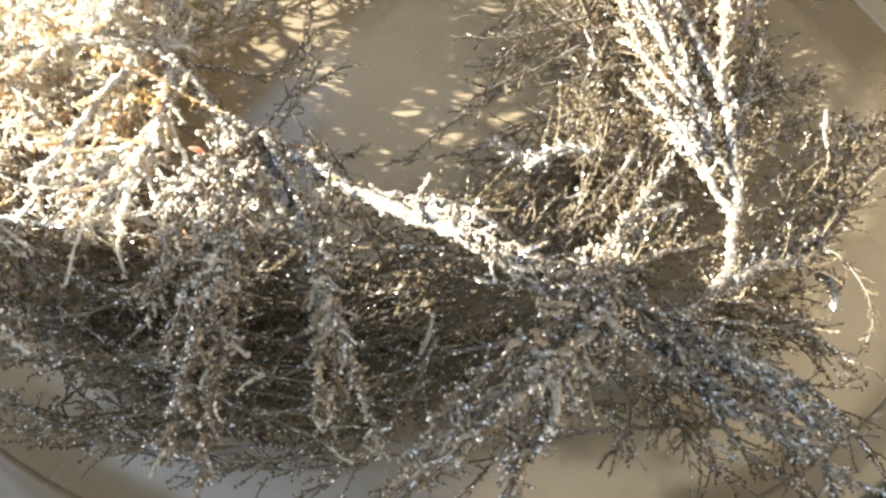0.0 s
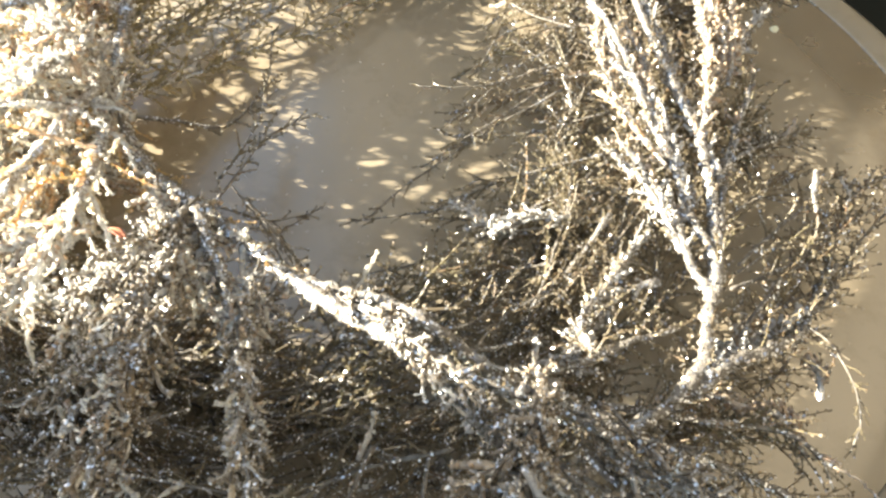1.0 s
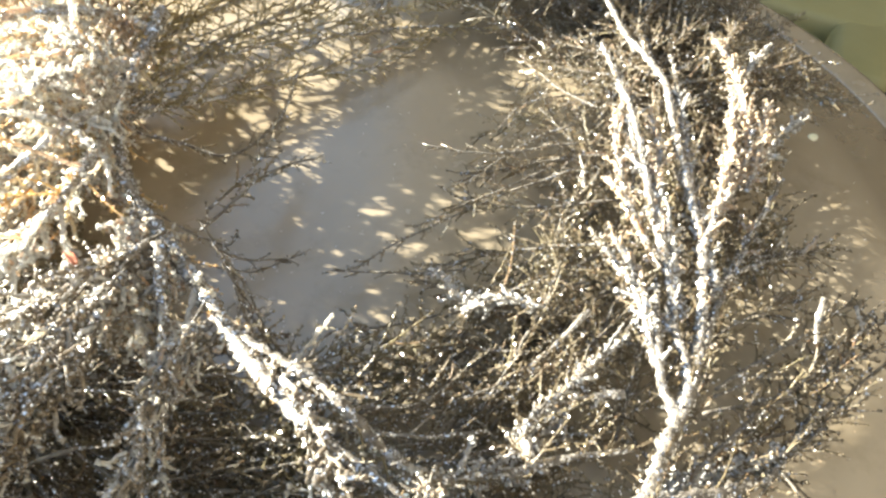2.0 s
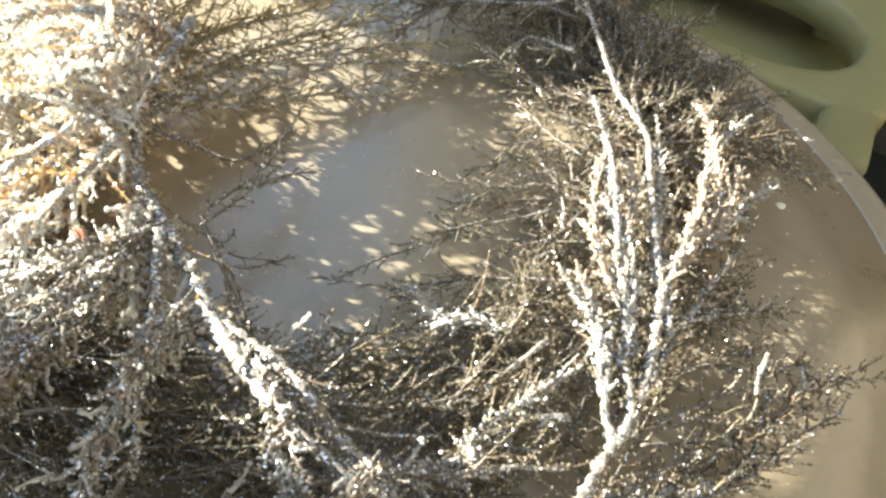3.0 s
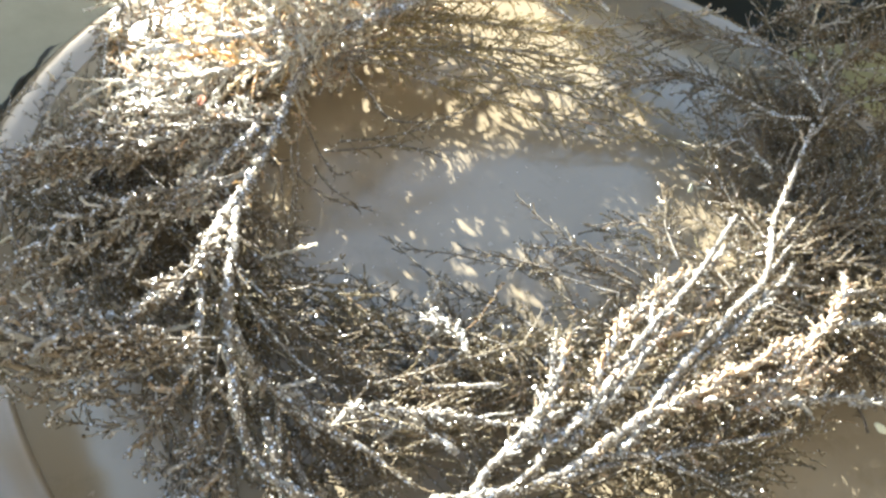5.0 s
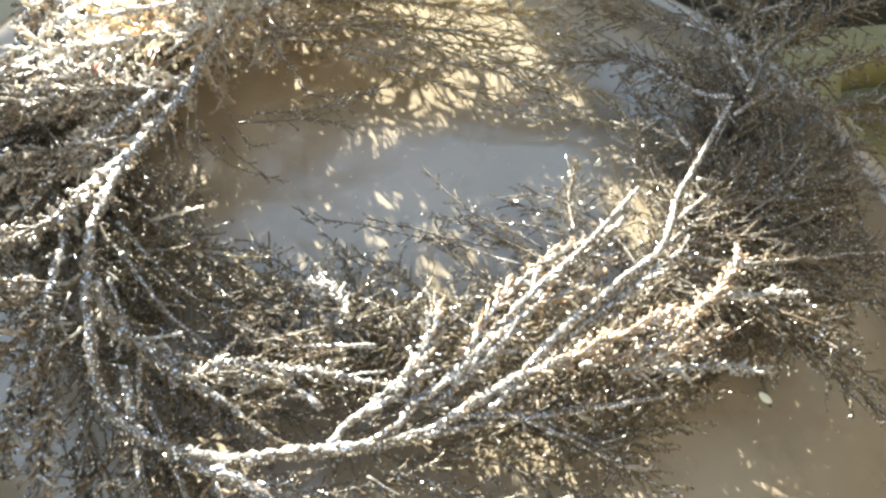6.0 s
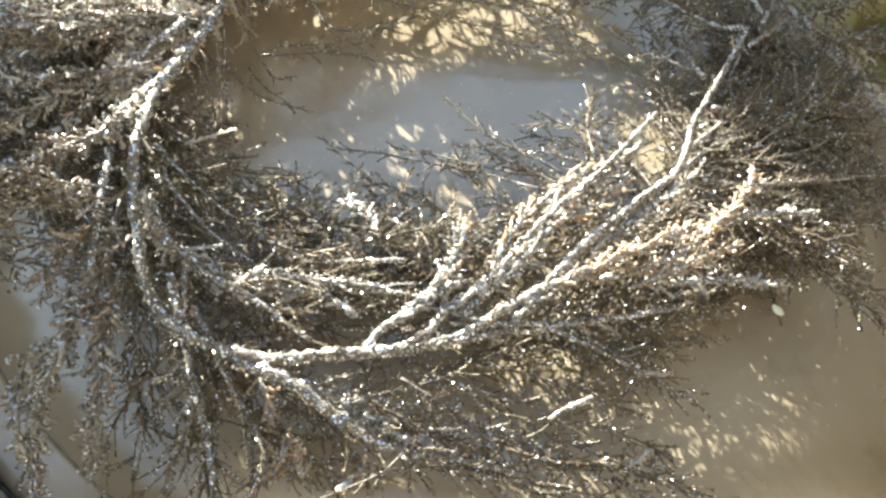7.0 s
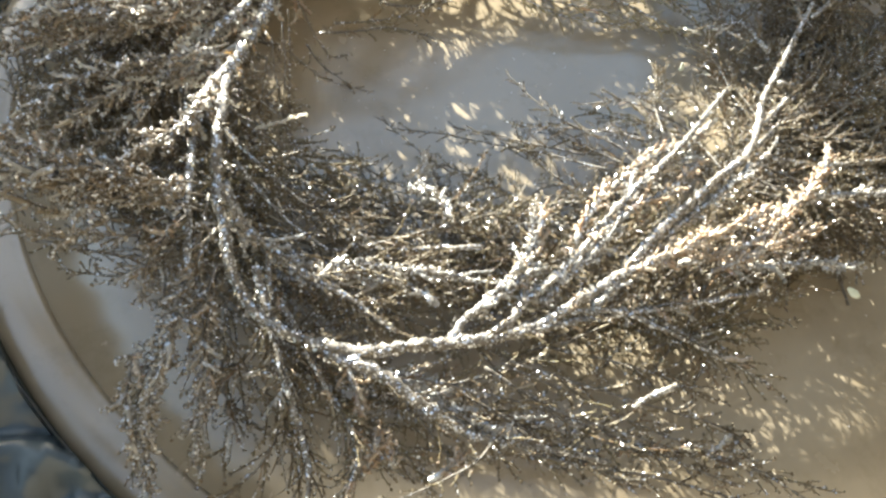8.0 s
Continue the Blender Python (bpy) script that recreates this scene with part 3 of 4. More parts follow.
branch((0.064, -0.168, 0.084), (0.055, -0.197, 0.093), (0.048, -0.209, 0.093), (0.039, -0.220, 0.090), r=(0.7, 0.4), shoots=6, gap=2.3, frost=0.5, beads=True)
branch((0.072, -0.145, 0.051), (0.095, -0.144, 0.042), (0.117, -0.143, 0.036), (0.139, -0.145, 0.030), (0.153, -0.158, 0.027), r=(1.8, 0.8), shoots=16, gap=3.5, frost=0.3)
branch((0.078, -0.145, 0.045), (0.108, -0.146, 0.036), (0.126, -0.156, 0.030), (0.135, -0.174, 0.027), r=(1.4, 0.7), shoots=16, gap=3.5, frost=0.2)
branch((0.082, -0.140, 0.045), (0.110, -0.134, 0.039), (0.132, -0.129, 0.036), (0.145, -0.135, 0.036), r=(1.5, 0.8), shoots=18, gap=3.5, frost=0.6)
branch((0.112, -0.113, 0.036), (0.124, -0.100, 0.033), (0.144, -0.079, 0.029), r=(1.6, 1.0), shoots=10, gap=3, frost=1)
branch((0.141, -0.084, 0.030), (0.148, -0.097, 0.036), (0.152, -0.119, 0.039), (0.150, -0.129, 0.036), r=(0.7, 0.5), shoots=5, gap=3, frost=0.2)
branch((0.119, -0.080, 0.033), (0.140, -0.059, 0.027), (0.161, -0.031, 0.021), (0.178, -0.008, 0.018), r=(1.2, 0.7), shoots=12, gap=3.5, frost=0.1)
branch((0.119, -0.096, 0.033), (0.142, -0.070, 0.024), (0.168, -0.042, 0.018), r=(1.1, 0.7), shoots=12, gap=3.5, frost=0.1)
branch((0.117, -0.024, 0.039), (0.137, 0.005, 0.030), (0.153, 0.025, 0.024), r=(1.1, 0.7), shoots=12, gap=3.5, frost=0.4)
branch((0.064, -0.071, 0.039), (0.050, -0.072, 0.036), (0.041, -0.076, 0.031), (0.027, -0.068, 0.030), r=(1.5, 1.1), shoots=9, gap=2.4, frost=1)
branch((0.050, 0.009, 0.030), (0.031, -0.007, 0.022), (0.015, -0.024, 0.015), (-0.001, -0.046, 0.011), (-0.010, -0.065, 0.009), r=(0.9, 0.5), shoots=7, gap=4, frost=0)
branch((0.047, 0.017, 0.036), (0.034, 0.007, 0.036), (0.023, -0.005, 0.037), (0.009, -0.013, 0.038), (-0.004, -0.019, 0.039), r=(0.9, 0.5), shoots=6, gap=4, frost=0)
branch((0.039, 0.001, 0.030), (0.027, -0.015, 0.027), (0.014, -0.031, 0.024), (0.005, -0.046, 0.022), r=(0.9, 0.5), shoots=7, gap=4, frost=0)
branch((0.042, 0.053, 0.036), (0.029, 0.042, 0.036), (0.017, 0.029, 0.035), (0.014, 0.011, 0.033), r=(1.0, 0.5), shoots=7, gap=3.5, frost=0)
branch((0.041, 0.032, 0.033), (0.029, 0.019, 0.030), (0.021, 0.004, 0.027), (0.013, -0.018, 0.025), r=(0.9, 0.5), shoots=8, gap=3.5, frost=0)
branch((0.029, -0.055, 0.021), (0.013, -0.060, 0.015), (-0.003, -0.066, 0.012), (-0.015, -0.071, 0.011), r=(0.8, 0.5), shoots=5, gap=4, frost=0)
branch((0.031, -0.074, 0.018), (0.016, -0.085, 0.013), (-0.001, -0.096, 0.011), (-0.003, -0.107, 0.009), r=(0.8, 0.5), shoots=7, gap=4, frost=0)
branch((0.065, -0.080, 0.027), (0.044, -0.083, 0.018), (0.025, -0.086, 0.012), (0.007, -0.089, 0.009), r=(1.0, 0.5), shoots=14, gap=3, frost=0)
branch((0.061, -0.104, 0.030), (0.043, -0.104, 0.021), (0.027, -0.102, 0.015), (0.011, -0.101, 0.011), r=(1.0, 0.5), shoots=14, gap=3, frost=0)
branch((0.077, -0.065, 0.039), (0.071, -0.080, 0.036), (0.063, -0.093, 0.030), (0.056, -0.109, 0.024), r=(1.2, 0.7), shoots=18, gap=3, frost=0.3)
branch((0.095, -0.089, 0.039), (0.082, -0.099, 0.039), (0.074, -0.123, 0.042), (0.066, -0.133, 0.045), r=(1.5, 1.0), shoots=10, gap=2.6, frost=0.9)
branch((0.049, 0.027, 0.048), (0.029, 0.035, 0.045), (0.009, 0.050, 0.042), r=(1.0, 0.6), shoots=14, gap=3, frost=0.2)
branch((0.101, -0.077, 0.041), (0.089, -0.054, 0.043), (0.070, -0.042, 0.048), r=(1.6, 1.0), shoots=9, gap=4.8, frost=0.8)
branch((0.109, -0.049, 0.039), (0.115, -0.021, 0.039), (0.119, 0.007, 0.037), r=(1.6, 1.0), shoots=10.5, gap=4.8, frost=0.7)
branch((0.111, -0.036, 0.041), (0.100, -0.009, 0.043), (0.086, 0.023, 0.046), (0.072, 0.062, 0.050), r=(2.0, 1.2), shoots=12, gap=4.8, frost=0.8)
branch((0.104, -0.053, 0.039), (0.090, -0.024, 0.045), (0.071, 0.007, 0.048), (0.050, 0.049, 0.051), r=(1.8, 1.1), shoots=12, gap=4.8, frost=0.8)
branch((0.065, 0.062, 0.048), (0.049, 0.105, 0.042), (0.047, 0.145, 0.039), (0.049, 0.192, 0.036), r=(1.6, 0.8), shoots=26, gap=3, frost=0.05)
branch((0.051, 0.080, 0.045), (0.027, 0.132, 0.039), (0.017, 0.183, 0.033), (0.014, 0.240, 0.030), r=(1.5, 0.8), shoots=26, gap=3, frost=0.05)
branch((0.031, 0.104, 0.045), (0.029, 0.155, 0.030), (-0.010, 0.217, 0.036), (-0.015, 0.280, 0.033), r=(1.5, 0.8), shoots=26, gap=3, frost=0.05)
branch((-0.005, 0.150, 0.048), (-0.029, 0.204, 0.045), (-0.042, 0.263, 0.042), (-0.051, 0.326, 0.039), r=(1.5, 0.8), shoots=28, gap=3, frost=0.05)
branch((-0.017, 0.165, 0.051), (-0.047, 0.207, 0.054), (-0.074, 0.273, 0.054), (-0.089, 0.333, 0.054), r=(1.5, 0.8), shoots=26, gap=3, frost=0.15)
branch((-0.011, 0.150, 0.054), (-0.024, 0.138, 0.048), (-0.081, 0.139, 0.025), (-0.085, 0.090, 0.025), r=(1.5, 0.8), shoots=26, gap=3, frost=0.1)
branch((-0.022, 0.167, 0.054), (-0.068, 0.176, 0.051), (-0.106, 0.161, 0.036), (-0.123, 0.128, 0.033), r=(1.5, 0.8), shoots=28, gap=3, frost=0.1)
branch((-0.031, 0.179, 0.057), (-0.070, 0.200, 0.060), (-0.110, 0.212, 0.063), r=(1.5, 0.8), shoots=26, gap=3, frost=0.2)
branch((0.070, 0.072, 0.045), (0.079, 0.098, 0.042), (0.094, 0.124, 0.039), (0.107, 0.150, 0.036), r=(1.3, 0.8), shoots=20, gap=3, frost=0.3)
branch((0.011, 0.112, 0.045), (-0.018, 0.121, 0.039), (-0.022, 0.113, 0.033), r=(1.2, 0.7), shoots=18, gap=3, frost=0.3)
branch((-0.104, -0.062, 0.061), (-0.108, -0.074, 0.075), (-0.125, -0.073, 0.075), (-0.142, -0.081, 0.072), r=(1.6, 0.8), shoots=14, gap=4.5, frost=0.9)
branch((-0.098, -0.078, 0.060), (-0.099, -0.094, 0.075), (-0.113, -0.099, 0.069), (-0.123, -0.110, 0.066), r=(1.6, 0.8), shoots=14, gap=4.5, frost=0.9)
branch((-0.094, -0.085, 0.054), (-0.091, -0.118, 0.054), (-0.087, -0.141, 0.054), r=(1.4, 0.8), shoots=20, gap=3.2, frost=0.9)
branch((-0.064, -0.137, 0.060), (-0.082, -0.141, 0.054), (-0.094, -0.151, 0.051), r=(1.3, 0.8), shoots=18, gap=3.2, frost=0.9)
branch((-0.004, 0.178, 0.060), (0.007, 0.197, 0.054), (0.014, 0.231, 0.048), r=(1.4, 0.8), shoots=24, gap=3, frost=0.1)
branch((-0.003, 0.153, 0.042), (-0.047, 0.167, 0.033), (-0.075, 0.159, 0.027), (-0.086, 0.135, 0.024), r=(1.4, 0.8), shoots=24, gap=3, frost=0.05)
branch((0.086, 0.079, 0.057), (0.088, 0.117, 0.053), (0.090, 0.151, 0.051), r=(1.4, 0.9), shoots=18, gap=3.2, frost=0.3)
branch((0.044, 0.104, 0.036), (0.053, 0.138, 0.027), (0.063, 0.176, 0.021), r=(1.2, 0.7), shoots=24, gap=3, frost=0)
branch((0.015, 0.105, 0.039), (-0.000, 0.162, 0.027), (-0.005, 0.224, 0.018), r=(1.2, 0.7), shoots=26, gap=3, frost=0)
branch((-0.051, -0.169, 0.042), (-0.068, -0.178, 0.036), (-0.090, -0.185, 0.030), (-0.107, -0.190, 0.027), r=(1.3, 0.7), shoots=9, gap=3.4, frost=0.1)
branch((-0.028, -0.173, 0.039), (-0.044, -0.188, 0.036), (-0.066, -0.196, 0.030), (-0.095, -0.199, 0.024), r=(1.3, 0.7), shoots=9, gap=3.4, frost=0.1)
branch((-0.002, -0.179, 0.036), (-0.025, -0.192, 0.027), (-0.051, -0.198, 0.018), (-0.076, -0.206, 0.012), (-0.098, -0.204, 0.011), r=(1.2, 0.6), shoots=9, gap=4, frost=0)
branch((-0.011, -0.193, 0.024), (-0.040, -0.203, 0.015), (-0.064, -0.211, 0.011), (-0.087, -0.212, 0.009), r=(1.0, 0.6), shoots=12, gap=4, frost=0)
branch((0.010, -0.196, 0.027), (-0.012, -0.205, 0.018), (-0.030, -0.213, 0.012), r=(1.0, 0.6), shoots=9, gap=4, frost=0)
branch((0.049, -0.164, 0.048), (0.029, -0.172, 0.039), (0.014, -0.185, 0.036), (0.005, -0.197, 0.033), r=(1.2, 0.7), shoots=9, gap=3.4, frost=0.1)
branch((0.088, -0.146, 0.039), (0.096, -0.158, 0.030), (0.106, -0.170, 0.024), (0.115, -0.173, 0.021), r=(1.1, 0.6), shoots=14, gap=3.4, frost=0)
branch((0.075, -0.156, 0.036), (0.087, -0.164, 0.030), (0.085, -0.176, 0.024), r=(1.1, 0.6), shoots=12, gap=3.4, frost=0)
branch((0.082, -0.152, 0.039), (0.098, -0.139, 0.030), (0.115, -0.127, 0.024), (0.132, -0.122, 0.018), r=(1.2, 0.6), shoots=20, gap=3, frost=0.15)
branch((0.080, -0.160, 0.039), (0.098, -0.154, 0.030), (0.116, -0.147, 0.021), (0.131, -0.146, 0.015), r=(1.2, 0.6), shoots=18, gap=3, frost=0.15)
branch((0.092, -0.141, 0.036), (0.105, -0.122, 0.027), (0.120, -0.107, 0.021), (0.137, -0.098, 0.015), r=(1.2, 0.6), shoots=20, gap=3, frost=0.15)
branch((0.076, -0.156, 0.039), (0.093, -0.162, 0.030), (0.109, -0.162, 0.021), (0.114, -0.166, 0.015), r=(1.1, 0.6), shoots=16, gap=3, frost=0.1)
branch((0.099, -0.132, 0.036), (0.112, -0.128, 0.027), (0.131, -0.114, 0.018), (0.144, -0.106, 0.012), r=(1.1, 0.6), shoots=18, gap=3, frost=0.1)
branch((0.105, -0.119, 0.033), (0.116, -0.105, 0.024), (0.130, -0.085, 0.018), (0.140, -0.062, 0.015), r=(1.1, 0.6), shoots=20, gap=3, frost=0.1)
branch((0.109, -0.125, 0.039), (0.116, -0.124, 0.037), (0.122, -0.124, 0.036), r=(1.2, 0.9), shoots=5, gap=2, frost=1.1)
branch((0.140, -0.129, 0.027), (0.137, -0.126, 0.033), (0.131, -0.121, 0.033), r=(1.2, 0.9), shoots=5, gap=2, frost=1.1)
branch((0.140, -0.118, 0.027), (0.136, -0.119, 0.030), (0.133, -0.119, 0.030), r=(1.2, 0.9), shoots=5, gap=2, frost=1)
branch((0.147, -0.109, 0.027), (0.146, -0.103, 0.030), (0.144, -0.099, 0.030), r=(1.3, 0.9), shoots=5, gap=2, frost=1)
branch((0.105, -0.156, 0.045), (0.105, -0.151, 0.045), (0.107, -0.149, 0.045), r=(1.2, 0.9), shoots=5, gap=2, frost=0.5)
branch((0.062, 0.057, 0.033), (0.035, 0.060, 0.025), (0.015, 0.043, 0.018), (0.001, 0.030, 0.012), r=(1.0, 0.5), shoots=16, gap=3, frost=0)
branch((0.069, 0.026, 0.033), (0.048, 0.024, 0.024), (0.025, 0.012, 0.017), (0.008, 0.004, 0.011), r=(1.0, 0.5), shoots=16, gap=3, frost=0)
branch((0.071, 0.001, 0.030), (0.049, -0.007, 0.022), (0.028, -0.012, 0.015), (0.009, -0.012, 0.011), r=(1.0, 0.5), shoots=15, gap=3, frost=0)
branch((0.072, -0.025, 0.030), (0.052, -0.031, 0.021), (0.033, -0.040, 0.015), (0.015, -0.051, 0.009), r=(1.0, 0.5), shoots=15, gap=3, frost=0)
branch((0.046, 0.072, 0.036), (0.020, 0.075, 0.027), (0.005, 0.063, 0.018), r=(1.0, 0.5), shoots=16, gap=3, frost=0)
branch((0.064, 0.082, 0.036), (0.036, 0.099, 0.027), (0.008, 0.108, 0.021), r=(1.0, 0.5), shoots=18, gap=3, frost=0)
branch((0.073, -0.043, 0.027), (0.053, -0.050, 0.019), (0.037, -0.058, 0.013), (0.013, -0.058, 0.009), r=(1.0, 0.5), shoots=14, gap=3, frost=0)
branch((-0.036, -0.108, 0.060), (-0.026, -0.110, 0.045), (-0.018, -0.113, 0.027), (-0.007, -0.115, 0.012), r=(0.7, 0.4), shoots=4, gap=2.2, frost=0.1)
branch((-0.030, -0.112, 0.060), (-0.017, -0.114, 0.045), (-0.010, -0.118, 0.027), (-0.002, -0.122, 0.012), r=(0.7, 0.4), shoots=4, gap=2.2, frost=0.1)
branch((-0.021, -0.118, 0.060), (-0.011, -0.119, 0.045), (-0.006, -0.117, 0.024), (0.006, -0.114, 0.012), r=(0.7, 0.4), shoots=4, gap=2.2, frost=0.1)
branch((-0.015, -0.121, 0.057), (-0.006, -0.126, 0.042), (0.001, -0.126, 0.024), r=(0.7, 0.4), shoots=5, gap=2.2, frost=0.2)
branch((-0.033, -0.109, 0.042), (-0.030, -0.099, 0.030), (-0.029, -0.090, 0.024), (-0.024, -0.076, 0.021), r=(0.6, 0.4), shoots=4, gap=3, frost=0)
branch((-0.075, -0.096, 0.036), (-0.057, -0.090, 0.024), (-0.051, -0.084, 0.018), (-0.055, -0.075, 0.015), r=(0.6, 0.4), shoots=4, gap=3, frost=0)
branch((0.011, -0.142, 0.048), (0.028, -0.132, 0.042), (0.042, -0.118, 0.036), (0.048, -0.103, 0.030), r=(1.0, 0.5), shoots=18, gap=3, frost=0.3)
branch((0.026, -0.142, 0.048), (0.048, -0.131, 0.042), (0.064, -0.119, 0.039), r=(1.0, 0.5), shoots=7, gap=3, frost=0.3)
branch((0.004, -0.136, 0.045), (0.016, -0.120, 0.036), (0.029, -0.099, 0.030), (0.036, -0.083, 0.024), r=(1.0, 0.5), shoots=18, gap=3, frost=0.2)
branch((0.035, -0.147, 0.048), (0.060, -0.140, 0.045), (0.077, -0.129, 0.042), r=(1.0, 0.5), shoots=7, gap=3, frost=0.4)
branch((-0.062, 0.167, 0.045), (-0.090, 0.227, 0.045), (-0.110, 0.303, 0.045), r=(1.2, 0.6), shoots=24, gap=3, frost=0.6)
branch((-0.104, 0.190, 0.036), (-0.121, 0.247, 0.039), (-0.134, 0.306, 0.042), r=(1.2, 0.6), shoots=24, gap=3, frost=0.6)
branch((-0.046, 0.166, 0.042), (-0.069, 0.234, 0.039), (-0.080, 0.299, 0.036), r=(1.2, 0.6), shoots=24, gap=3, frost=0.3)
branch((0.064, -0.176, 0.075), (0.063, -0.194, 0.087), (0.058, -0.210, 0.096), (0.056, -0.220, 0.102), r=(0.8, 0.5), shoots=6, gap=2.3, frost=0.5, beads=True)
branch((0.067, -0.175, 0.072), (0.067, -0.192, 0.078), (0.062, -0.205, 0.078), r=(0.7, 0.4), shoots=6, gap=2.3, frost=0.5, beads=True)
branch((0.061, -0.162, 0.069), (0.075, -0.173, 0.072), (0.086, -0.177, 0.072), r=(0.7, 0.4), shoots=6, gap=2.3, frost=0.5, beads=True)
branch((0.044, -0.168, 0.048), (0.045, -0.189, 0.042), (0.033, -0.210, 0.036), (0.013, -0.225, 0.030), r=(1.1, 0.6), shoots=9, gap=3, frost=0.1)
branch((0.055, -0.168, 0.045), (0.056, -0.184, 0.039), (0.048, -0.200, 0.033), r=(1.1, 0.6), shoots=9, gap=3, frost=0.1)
branch((0.030, -0.169, 0.048), (0.025, -0.195, 0.042), (0.010, -0.216, 0.039), r=(1.1, 0.6), shoots=9, gap=3, frost=0.1)
branch((-0.007, -0.158, 0.069), (0.003, -0.175, 0.075), (0.012, -0.190, 0.078), (0.021, -0.202, 0.075), (0.028, -0.211, 0.069), r=(0.8, 0.4), shoots=6, gap=2.3, frost=0.5, beads=True)
branch((-0.030, -0.154, 0.069), (-0.023, -0.176, 0.075), (-0.016, -0.196, 0.081), (-0.011, -0.213, 0.084), (-0.006, -0.227, 0.084), r=(0.9, 0.5), shoots=6, gap=2.3, frost=0.5, beads=True)
branch((-0.026, -0.157, 0.069), (-0.016, -0.179, 0.075), (-0.011, -0.198, 0.078), (-0.006, -0.214, 0.078), (-0.002, -0.228, 0.075), r=(0.8, 0.4), shoots=6, gap=2.3, frost=0.5, beads=True)

# beaded strands that hang over the near side, and long thin sprays towards the tray's edge
HANG = np.random.default_rng(31)
for line, count in ((((0.080, -0.163, 0.068), (0.092, -0.170, 0.067), (0.102, -0.175, 0.070), (0.116, -0.180, 0.069), (0.124, -0.182, 0.066), (0.134, -0.187, 0.054)), 4),
                    (((0.086, -0.160, 0.068), (0.095, -0.164, 0.066), (0.106, -0.168, 0.058), (0.125, -0.170, 0.060), (0.132, -0.173, 0.055)), 2),
                    (((0.062, -0.158, 0.078), (0.066, -0.179, 0.094), (0.060, -0.196, 0.100), (0.053, -0.209, 0.101), (0.045, -0.219, 0.099)), 5),
                    (((-0.036, -0.136, 0.064), (-0.031, -0.157, 0.070), (-0.022, -0.178, 0.076), (-0.015, -0.196, 0.080), (-0.010, -0.212, 0.082)), 4),
                    (((-0.046, -0.118, 0.056), (-0.050, -0.140, 0.062), (-0.050, -0.163, 0.060), (-0.044, -0.186, 0.054)), 3),
                    (((-0.010, -0.140, 0.062), (-0.006, -0.162, 0.062), (0.003, -0.182, 0.056), (0.012, -0.202, 0.048)), 3)):
    for k in range(count):
        off = HANG.normal(0, 0.0036, 3)
        pts = [np.array(p) + off + HANG.normal(0, 0.0014, 3) for p in line]
        branch(*pts[: len(pts) - HANG.integers(0, 2)], r=(0.8, 0.4), shoots=5, gap=2.3, frost=0.5, beads=True)
for line in (((0.120, -0.075, 0.036), (0.150, -0.035, 0.026), (0.180, 0.005, 0.018), (0.204, 0.030, 0.013)), ((0.137, -0.065, 0.030), (0.165, -0.020, 0.022), (0.193, 0.031, 0.014)),
             ((0.132, -0.107, 0.013), (0.145, -0.085, 0.019), (0.161, -0.030, 0.024), (0.173, 0.002, 0.012)), ((0.118, -0.150, 0.017), (0.100, -0.162, 0.020), (0.070, -0.172, 0.016), (0.035, -0.180, 0.012))):
    branch(*line, r=(0.8, 0.4), shoots=9, gap=3.2, frost=0.1)
for k in range(12):
    y = -0.165 - 0.045 * HANG.random()
    x = 0.03 - 0.05 * HANG.random()
    z = 0.012 + 0.020 * HANG.random()
    size = HANG.uniform(0.08, 0.14)
    branch((x, y, z + 0.006), (x - 0.35 * size, y - 0.010 + HANG.normal(0, 0.004), z + 0.004), (x - 0.7 * size, y - 0.012, z), (x - size, y - 0.004 + HANG.normal(0, 0.006), z - 0.006), r=(0.8, 0.4), shoots=7, gap=3.0, frost=0.1)

# long thin fronds that sweep from the sunny side along the far edge of the opening
ARC = np.random.default_rng(17)
for k in range(11):
    f = (k + ARC.random()) / 11
    root = np.array((-0.120 - 0.030 * f + ARC.normal(0, 0.006), -0.054 + ARC.normal(0, 0.010), 0.031 + 0.010 * f))
    tip = np.array((-0.040 - 0.125 * f + ARC.normal(0, 0.010), 0.122 + 0.020 * ARC.random(), 0.010 + 0.028 * f * ARC.random()))
    mid = 0.5 * (root + tip) + (-0.016 * (1 - f) + ARC.normal(0, 0.006), -0.006, 0.004)
    branch(root, 0.55 * root + 0.45 * mid + (-0.004, 0, 0.003), mid, 0.45 * mid + 0.55 * tip + (-0.003, 0, 0.002), tip, r=(1.1, 0.5), shoots=ARC.uniform(9, 15), gap=4.5, frost=0.12, straw=True)

# the bushy shaded side behind the tall stems: dry fronds fanning out over the rim
BUSH = np.random.default_rng(23)
for k in range(30):
    f = (k + BUSH.random()) / 30
    root = np.array((0.082 - 0.050 * f + BUSH.normal(0, 0.008), 0.062 + 0.050 * f + BUSH.normal(0, 0.008), 0.024 + 0.020 * BUSH.random()))
    a = radians(52 + 56 * f + BUSH.normal(0, 8))
    size = BUSH.uniform(0.060, 0.115)
    tip = root + (size * math.cos(a), size * math.sin(a), BUSH.uniform(-0.012, 0.012))
    mid = 0.5 * (root + tip) + (BUSH.normal(0, 0.004), 0, BUSH.uniform(0.0, 0.008))
    branch(root, mid, tip, r=(0.9, 0.4), shoots=BUSH.uniform(14, 22), gap=3.6, frost=0.0)

# low fill of the wreath: fronds laid round the ring, between its inner and outer edge
FILL = np.random.default_rng(11)
INNER = ((-180, 0.060), (-141, 0.090), (-118, 0.108), (-81, 0.112), (-59, 0.128), (-47, 0.112), (-26, 0.098), (21, 0.092), (57, 0.110), (79, 0.115), (89, 0.070), (150, 0.048), (180, 0.060))
